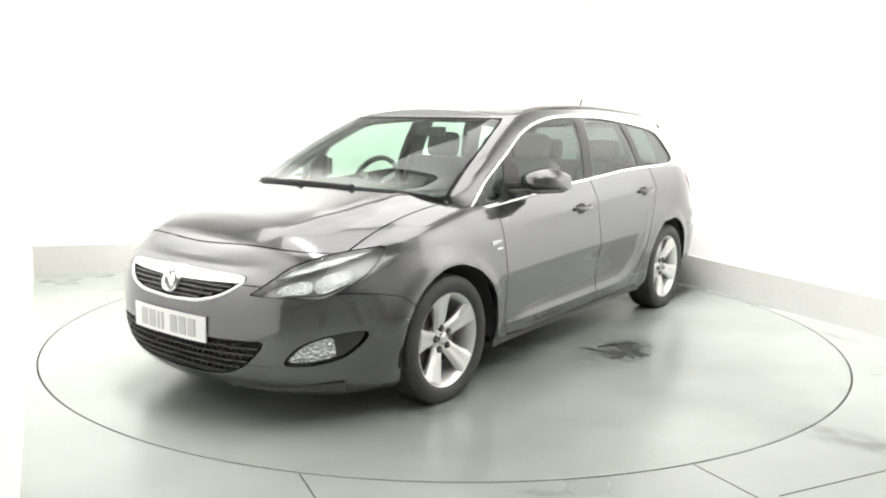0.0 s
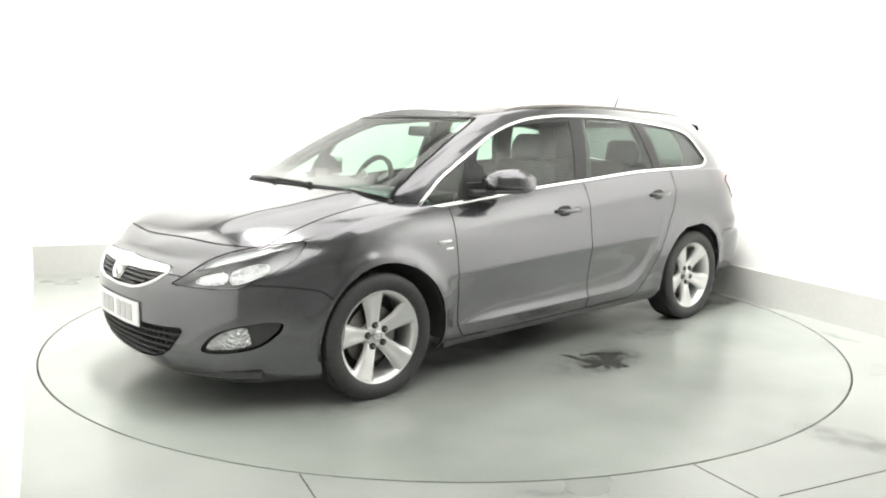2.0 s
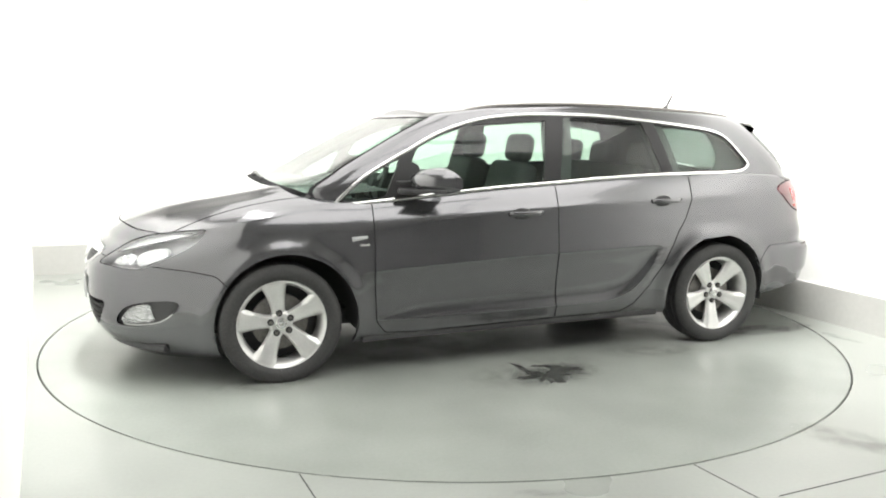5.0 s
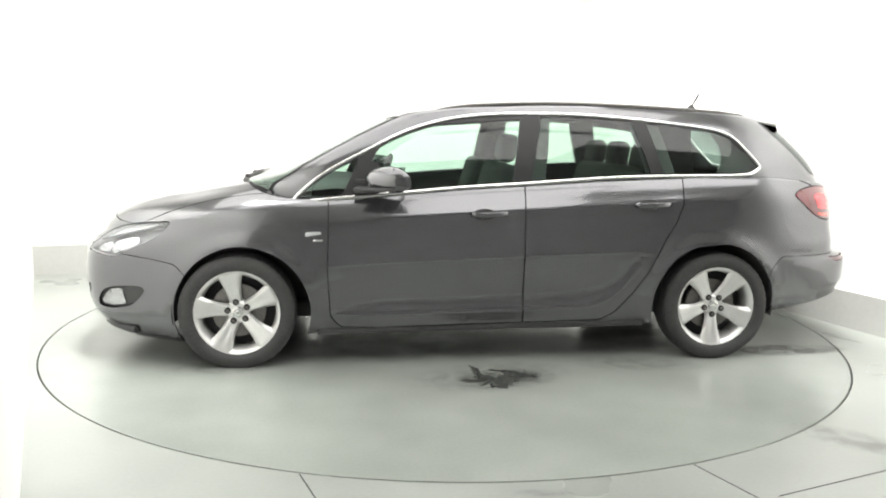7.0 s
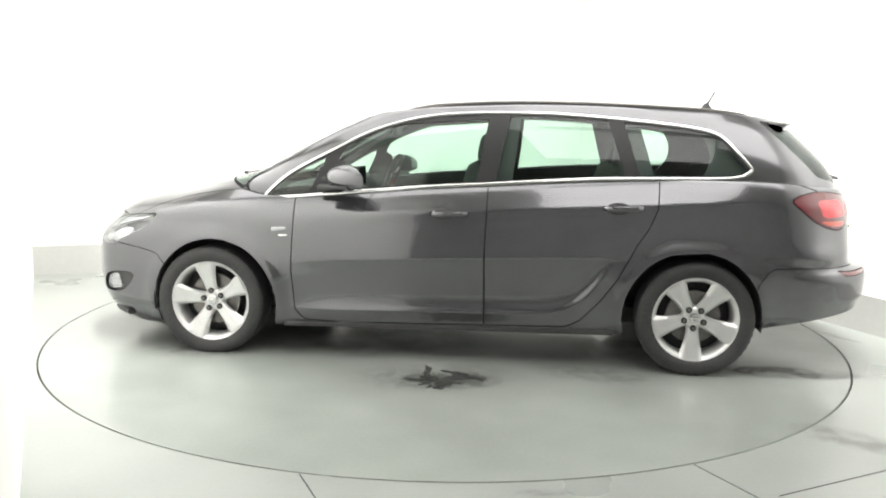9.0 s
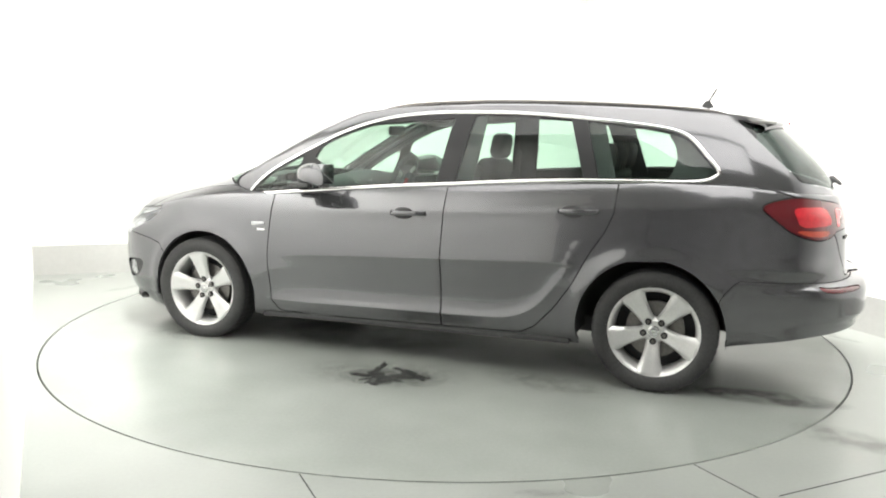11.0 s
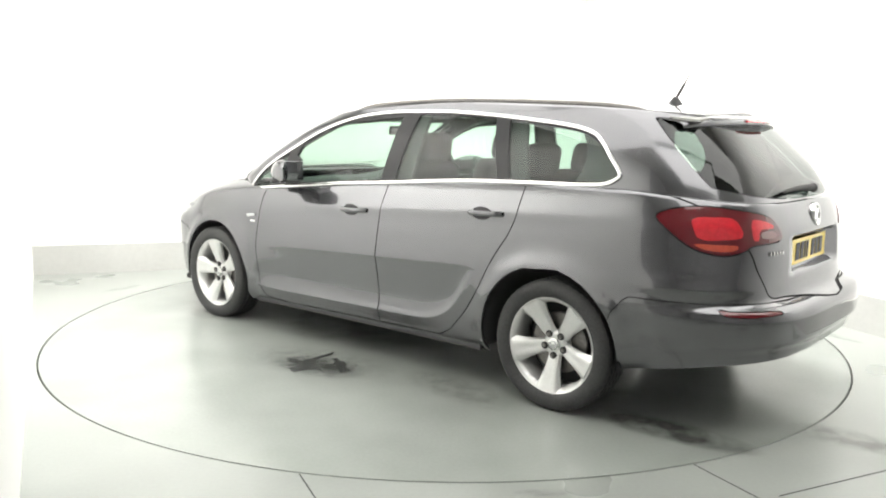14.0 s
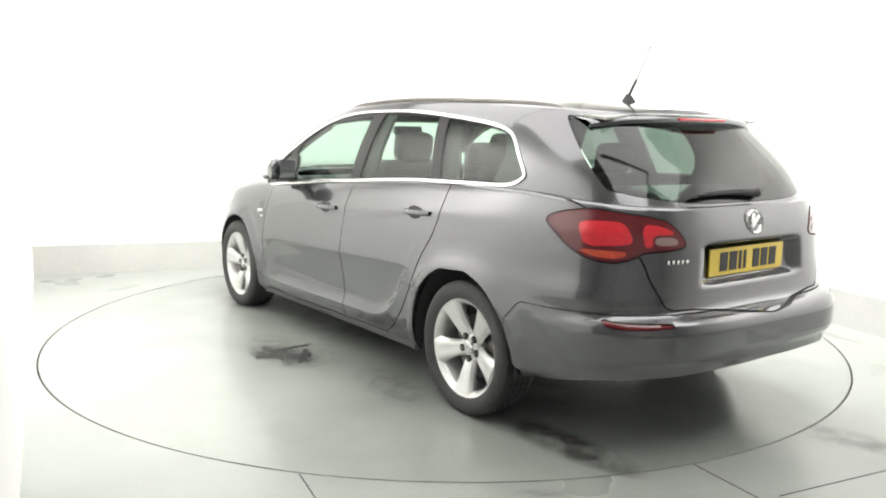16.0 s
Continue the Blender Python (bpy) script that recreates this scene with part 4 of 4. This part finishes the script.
        panel("rear_reflector", turned(reflector), DARKRED, car, "slim red bumper reflector", edge=0.015, shift=-0.002)
    emblem("rear_badge", (-2.214, 0.0, 0.934), 0.055, -1)
    plate("rear_plate", (-2.325, 0.0, 0.775), -1, YELLOWPLATE, INK, "yellow rear number plate")
    for k in range(5):
        rounded_box("model_badge", (0.004, 0.016, 0.016), CHROME, car, pose(float(tail_at(0.52 - 0.021 * k, 0.80)) - 0.003, 0.52 - 0.021 * k, 0.80, 0, 0, 0), 0.002, "small chrome boot lettering, too small to read")


def emblem(name, at, r, way):
    """A round chrome emblem: a ring with a plain slanting bar."""
    m = Matrix.Translation(at) @ pose(0, 0, 0, 0, 0, -90 * way) @ pose(0, 0, 0, 22 if way > 0 else 8, 0, 0)
    base = lathe(name, [(r * 0.72, 0.002), (r * 0.8, 0.009), (r * 0.92, 0.012), (r, 0.004), (r, -0.02), (0, -0.02)], CHROME, car, m, steps=40, label="round chrome maker's emblem")
    lathe("emblem_field", [(0.0, 0.003), (r * 0.76, 0.003), (r * 0.76, -0.01)], STEEL, base, m, steps=32)
    rounded_box("emblem_bar", (r * 1.35, 0.010, r * 0.34), CHROME, base, m @ pose(0, 0.006, 0, 0, -40 * way, 0), 0.003)
    rounded_box("emblem_wing", (r * 0.42, 0.010, r * 0.8), CHROME, base, m @ pose(-r * 0.3 * way, 0.005, r * 0.25, 0, 20 * way, 0), 0.003)


def plate(name, at, way, mat, ink, label):
    """A number plate bent along the bumper, with plain bars for its characters."""
    end, z = (nose_at if way > 0 else tail_at), at[2]

    def bent(y, out):
        return (float(end(y, z)) + (0 if way > 0 else 0.05) + way * out, y, z)
    base = sweep(name, [bent(y, 0.008) for y in np.linspace(-0.26, 0.26, 15)], 0.112 * 1.23, 0.008, mat, car, up=(1, 0, 0), sides=4, label=label)
    y = -0.195
    for w in (0.050, 0.050, 0.018, 0.018, None, 0.046, 0.046, 0.050):
        if w is None:
            y += 0.035
            continue
        sweep("plate_bar", [bent(way * q, 0.0122) for q in (y, y + w / 2, y + w)], 0.078 * 1.23, 0.004, ink, base, up=(1, 0, 0), sides=4)
        y += w + 0.014
    return base


ORANGELENS = material("orange_red_lens", (0.50, 0.06, 0.03), 0.12, 0.0, 1.0, grain=0.1, scale=60)
LAMPCLEAR = material("smoky_clear_lens", (0.32, 0.2, 0.2), 0.15, 0.1, 1.0)
front_lamps()


# ---- mirrors, wipers, aerial, spoiler ----
def mirror(s):
    V, F, n, rings = [], [], 20, 9
    for i in range(rings):
        q = i / (rings - 1)
        y = 0.80 + 0.185 * q
        grow = math.sin(min(1, 0.35 + q * 0.9) * math.pi * 0.5) * (1 - max(0, q - 0.55)**2 * 2.2)
        for k in range(n):
            a = 2 * math.pi * k / n
            cx, cz = math.cos(a), math.sin(a)
            cx, cz = np.sign(cx) * abs(cx)**0.75, np.sign(cz) * abs(cz)**0.75
            dx = (0.105 if cx > 0 else 0.055) * cx * grow
            V.append((0.60 - 0.14 * q**1.5 + dx, s * y, 1.018 - 0.012 * q + (0.086 if cz > 0 else 0.056) * cz * grow * (1 - 0.18 * (cx > 0) * cx)))
    for i in range(rings - 1):
        for k in range(n):
            F.append([i * n + k, i * n + (k + 1) % n, (i + 1) * n + (k + 1) % n, (i + 1) * n + k])
    F += [list(range(n)), [(rings - 1) * n + k for k in range(n)][::-1]]
    bm = bmesh.new()
    me = bpy.data.meshes.new("work")
    me.from_pydata([tuple(map(float, v)) for v in V], [], F)
    bm.from_mesh(me)
    bpy.data.meshes.remove(me)
    head = part("door_mirror", bm, PAINT, car, "grey painted door mirror with black foot", sharp=60)
    rounded_box("mirror_foot", (0.12, 0.10, 0.03), PLASTIC, head, pose(0.66, s * 0.79, 0.962, 0, 0, -12 * s), 0.01, "black mirror foot")
    rounded_box("mirror_base", (0.17, 0.17, 0.018), PLASTIC, head, pose(0.575, s * 0.885, 0.968, 4 * s, 0, -18 * s), 0.006)
    rounded_box("mirror_glass", (0.006, 0.155, 0.112), DARKMIRROR, head, pose(0.487, s * 0.885, 1.03, 0, 0, -27 * s), 0.002, "silvered mirror glass",
                shape=lambda c: (c.x, c.y, c.z))
    rounded_box("mirror_triangle", (0.10, 0.012, 0.085), PLASTIC, head, pose(0.665, s * 0.742, 0.975, -18 * s, 0, -3 * s), 0.004)


for s in (1, -1):
    mirror(s)


def screen_point(y, v):
    """A point on the windscreen."""
    xf = float(screen_x(v))
    a = min(abs(y) / float(width_up(v)), 0.98)
    n = float(nf_up(v))
    x = xf - 0.85 + 0.85 * (1 - a**n)**(1 / n)
    return np.array([x, y, float(upper_z(x, v))])


def wiper(name, y0, y1, v0, v1, mat=PLASTIC):
    pts = [screen_point(y0 + (y1 - y0) * t, v0 + (v1 - v0) * t) + np.array([0.006, 0, 0.008]) for t in np.linspace(0, 1, 12)]
    arm = sweep(name, pts, 0.010, 0.009, mat, car, up=(0, 0, 1), label="black windscreen wiper parked on the glass", taper=np.linspace(1.2, 0.7, 12))
    sweep("wiper_blade", [p + np.array([-0.006, 0, -0.01]) for p in pts[2:]], 0.008, 0.010, LINER, arm, up=(0, 0, 1))
    ball("wiper_pivot", pts[0], 0.016, LINER, arm, (1, 1, 0.7))


wiper("wiper", 0.22, -0.30, 0.03, 0.075)
wiper("wiper", -0.16, -0.58, 0.035, 0.08)

def tail_fittings():
    # spoiler lip over the rear window
    rows, n = [], 31
    y = np.linspace(-0.56, 0.56, n)
    bow = 0.13 * np.abs(y / 0.56)**2.8
    for dx, dz in ((0.14, 0.030), (0.0, 0.022), (-0.10, 0.006), (-0.125, -0.004), (-0.130, -0.020), (-0.115, -0.036), (0.02, -0.045)):
        rows.append(np.stack([-1.80 + dx + bow, y, 1.366 + dz - 0.030 * np.abs(y / 0.56)**2.8, y * 0, y * 0], 1))
    sp = panel("spoiler", grid(rows), PAINT, car, "grey roof spoiler above the rear window", edge=0)
    lip = [(-1.934 + 0.10 * abs(t / 0.55)**2.4, t, 1.350) for t in np.linspace(-0.16, 0.16, 12)]
    sweep("brake_light", lip, 0.012, 0.012, REDLENS, sp, up=(1, 0, 0), label="slim red high brake light")
    # rear wiper
    pts = []
    for t in np.linspace(0, 1, 10):
        yy = -0.06 + 0.40 * t
        v = 0.16 + 0.02 * math.sin(t * 3.1)
        xr = float(backlight_x(v))
        pts.append((xr - 0.020, yy, float(upper_z(np.array(xr), v)) + 0.01))
    rw = sweep("rear_wiper", pts, 0.020, 0.022, LINER, car, up=(-1, 0, 0.3), label="black rear wiper", taper=np.linspace(1.5, 0.7, 10))
    ball("wiper_boss", pts[0], 0.022, LINER, rw)
    # aerial
    base = bmesh.new()
    bmesh.ops.create_cone(base, cap_ends=True, segments=16, radius1=0.030, radius2=0.008, depth=0.045)
    for v in base.verts:
        v.co.x *= 1.5
    base.transform(pose(-1.50, 0, 1.452))
    foot = part("aerial", base, LINER, car, "short black roof aerial")
    sweep("aerial_rod", [(-1.50, 0, 1.46), (-1.545, 0, 1.54), (-1.62, 0, 1.69)], 0.0065, 0.0065, STEEL, foot, up=(0, 1, 0), sides=6)
    sweep("rod_foot", [(-1.50, 0, 1.46), (-1.545, 0, 1.54)], 0.013, 0.013, LINER, foot, up=(0, 1, 0), sides=8)
    sweep("front_lip", [(float(nose_at(t, 0.19)) - 0.05, t, 0.185) for t in np.linspace(-0.70, 0.70, 41)], 0.04, 0.06, PLASTIC, car, up=(1, 0, 0), label="black lower lip of the front bumper")


tail_fittings()


# ---- cabin ----
def seat(name, x, y, w, label, heads=1, back=0.62):
    cushion = rounded_box(name, (0.50, w, 0.16), TRIMCLOTH, car, pose(x + 0.22, y, 0.52, 0, -6, 0), 0.05, label, 3)
    rounded_box("backrest", (0.15, w, back), TRIMCLOTH, cushion, pose(x - 0.10, y, 0.80, 0, -16, 0), 0.05, segments=3,
                shape=lambda c: (c.x, c.y * (0.86 if c.z > 0 else 1.0), c.z))
    for k in range(heads):
        hy = y + (0 if heads == 1 else (k - (heads - 1) / 2) * 0.46)
        hx, hz = x - 0.21, 1.185 if heads == 1 else 1.145
        rounded_box("headrest", (0.10, 0.25, 0.17), TRIMCLOTH, cushion, pose(hx, hy, hz, 0, -10, 0), 0.045, segments=3)
        for d in (-0.06, 0.06):
            sweep("headrest_post", [(hx + 0.02, hy + d, hz - 0.16), (hx, hy + d, hz)], 0.012, 0.012, STEEL, cushion, up=(0, 1, 0), sides=6)


seat("front_seat", 0.02, 0.36, 0.50, "charcoal cloth front seat with headrest")
seat("front_seat", 0.02, -0.36, 0.50, "charcoal cloth front seat with headrest")
seat("rear_bench", -0.80, 0.0, 1.26, "charcoal cloth rear bench with headrests", 3, 0.58)


def cabin():
    rows = []
    for dx, dz in ((0.20, -0.02), (0.05, 0.02), (-0.10, 0.035), (-0.24, 0.03), (-0.33, 0.0), (-0.36, -0.06), (-0.33, -0.2), (-0.25, -0.38)):
        y = np.linspace(-0.70, 0.70, 24)
        hump = 0.035 * np.exp(-((y + 0.36) / 0.16)**2) * (1 if dx < 0 else 0)
        rows.append(np.stack([0.98 + dx - 0.06 * np.abs(y / 0.7)**3, y, 0.925 + dz + hump, y * 0, y * 0], 1))
    dash = panel("dashboard", grid(rows[::-1]), DASH, car, "dark grey moulded dashboard", edge=0)
    for y in (-0.62, -0.1, 0.1, 0.62):
        bowl("air_vent", (0.655, y, 0.90), (-0.95, 0, 0.2), 0.04, 0.015, LAMPGREY, dash)
    # steering wheel on the right-hand side
    m = pose(0.53, -0.36, 0.93, 0, 68, 0)
    ring = [m @ Vector((0.185 * math.cos(a), 0.185 * math.sin(a), 0)) for a in np.linspace(0, 2 * math.pi, 40, endpoint=False)]
    wheel = sweep("steering_wheel", ring, 0.03, 0.03, DASH, car, up=tuple(m.to_3x3() @ Vector((0, 0, 1))), closed=True, label="black three-spoke steering wheel")
    hub = bmesh.new()
    bmesh.ops.create_cone(hub, cap_ends=True, segments=24, radius1=0.075, radius2=0.06, depth=0.05)
    hub.transform(m)
    part("wheel_boss", hub, DASH, wheel, "dark boss with a red patch")
    rounded_box("boss_patch", (0.05, 0.06, 0.008), REDLENS, wheel, m @ pose(0, 0, -0.03), 0.003, "red patch")
    for a in (0, 120, 240):
        p = [m @ Vector((r * math.cos(radians(a)), r * math.sin(radians(a)), 0)) for r in (0.05, 0.18)]
        sweep("wheel_spoke", p, 0.035, 0.014, LAMPGREY, wheel, up=tuple(m.to_3x3() @ Vector((0, 0, 1))), sides=6)
    # lining of the windscreen pillars
    for s in (1, -1):
        pts = []
        for v in np.linspace(0.06, 0.90, 12):
            x = float(screen_x(v)) - 0.13
            pts.append((x, s * (float(width_up(v)) * 0.94 - 0.026), float(upper_z(np.array(x), v)) - 0.03))
        sweep("pillar_lining", pts, 0.035, 0.025, DASH, car, up=(0, s, 0.4), label="dark windscreen pillar lining")
    # interior mirror
    rounded_box("interior_mirror", (0.03, 0.22, 0.06), PLASTIC, car, pose(0.42, 0, 1.275, 0, -10, 0), 0.012, "black interior mirror under the windscreen")
    # door cards below the windows
    for s in (1, -1):
        for x0, x1 in ((0.84, -0.20), (-0.23, -1.12)):
            rows = []
            for h in np.linspace(0.30, 0.0, 4):
                x = np.linspace(x0, x1, 20)
                z = z_belt(x) + 0.005 - h
                rows.append(np.stack([x, s * (body_y(x, np.minimum(z, z_belt(x) - 0.02)) - 0.05 - 0.03 * (h > 0.05)), z, x * 0, x * 0], 1))
            g = grid(rows)
            panel("door_card", g if s > 0 else (g[0], [f[::-1] for f in g[1]]), DASH, car, "dark grey door lining", edge=0)
        # pillars seen from inside
        sweep("centre_pillar", [(-0.27, s * 0.735, 0.95), (-0.30, s * 0.68, 1.18), (-0.32, s * 0.60, 1.38)], 0.14, 0.035, DASH, car, up=(0, s, 0.3), label="grey centre pillar lining")
        sweep("seat_belt", [(-0.24, s * 0.68, 1.20), (-0.22, s * 0.66, 1.0), (-0.20, s * 0.62, 0.6)], 0.045, 0.004, LINER, car, up=(0, s, 0.2), label="black seat belt", sides=6)
        sweep("rear_pillar", [(-1.04, s * 0.735, 1.0), (-0.98, s * 0.67, 1.2), (-0.93, s * 0.59, 1.37)], 0.17, 0.03, DASH, car, up=(0, s, 0.3), label="grey rear pillar lining")
        rows = []
        for h in np.linspace(0, 1, 7):
            x = np.linspace(-1.30 - 0.10 * math.sin(3.1 * h), -1.86 + 0.12 * h, 12)
            z = 0.99 + 0.35 * h + 0 * x
            rows.append(np.stack([x, s * (upper_y(x, z) - 0.045), z, x * 0, x * 0], 1))
        g = grid(rows)
        panel("tail_pillar_lining", g if s > 0 else (g[0], [f[::-1] for f in g[1]]), DASH, car, "dark grey lining of the tail pillar", edge=0.01)
    rounded_box("load_cover", (0.95, 1.24, 0.02), DASH, car, pose(-1.55, 0, 0.98), 0.006, "dark load cover behind the rear bench")


cabin()

# ---- marks on the turntable ----
def on_table(x, y):
    return x + CAR_X, y + CAR_Y


px_, py_ = on_table(-0.02, 1.16)
puddle("oil_stain", px_, py_, 0.15, 0.085, 20, OIL, 5, 0.75, 110, 3, "dark ragged oil stain")
px_, py_ = on_table(-0.13, 1.05)
puddle("oil_stain", px_, py_, 0.12, 0.035, -25, OIL, 9, 0.6, 90, 2)
px_, py_ = on_table(0.07, 1.02)
puddle("oil_stain", px_, py_, 0.10, 0.022, 100, OIL, 12, 0.6, 90, 2)


def smear(name, cx, cy, rx, ry, turn, mat, owner, label=""):
    """A thin film of dirt, damp and painted shade, with a rounded outline."""
    bm = bmesh.new()
    bmesh.ops.create_circle(bm, cap_ends=True, segments=40, radius=1.0)
    bmesh.ops.scale(bm, vec=(rx, ry, 1), verts=bm.verts)
    me = bpy.data.meshes.new(name)
    bm.to_mesh(me)
    bm.free()
    me.materials.append(mat)
    ob = part_mesh(name, me, owner, label)
    ob.matrix_basis = pose(cx, cy, 0.0009, 0, 0, turn)
    return ob


smear("tyre_mark", -1.97, 0.81, 0.44, 0.13, 2, DAMP, table, "dark damp tyre mark behind the rear wheel")
smear("oil_shade_film", -0.16, 1.24, 0.30, 0.17, 12, SPILL, table, "dark patchy oil film round the stain")
smear("dirt_smear", -0.10, 1.20, 0.50, 0.26, 12, SCUFF, table, "faint grey dirt round the oil stain")
# two films under the car carry its painted shade along with the damp
smear("oil_shade_film", -1.30, 0.45, 0.55, 0.30, 0, SHADE, table, "dull damp patch under the car, darkened with painted shade")
smear("oil_shade_film", 0.4, 0.5, 0.9, 0.45, 0, SHADE, table)
smear("dirt_smear", -0.95, 1.02, 0.40, 0.16, -8, SCUFF, table)
smear("dirt_smear", -0.55, -1.45, 0.5, 0.2, 10, SCUFF, table)
smear("dirt_smear", 1.3, 0.95, 0.35, 0.15, 10, SCUFF, table)
for fx, fy, rx, ry, turn in ((0.37, -2.53, 0.12, 0.035, 4), (1.74, -1.95, 0.24, 0.14, -40), (2.0, -2.15, 0.3, 0.13, -30), (2.55, -0.22, 0.2, 0.05, -60), (2.42, 0.75, 0.32, 0.07, -64), (-2.55, 0.9, 0.2, 0.05, 60)):
    tagged(smear("floor_scuff", fx, fy, rx, ry, turn, SCUFF, None), "faint brownish scuff on the studio floor", "floor mark", "", "structure")


# ---- motion ----
def motions():
    walk(table, [(t, pose(0, 0, 0, 0, 0, a)) for t, a in TURN])
    walk(car, [(t, pose(0, 0, 0, 0, 0, a) @ pose(CAR_X, CAR_Y, 0)) for t, a in TURN])


motions()
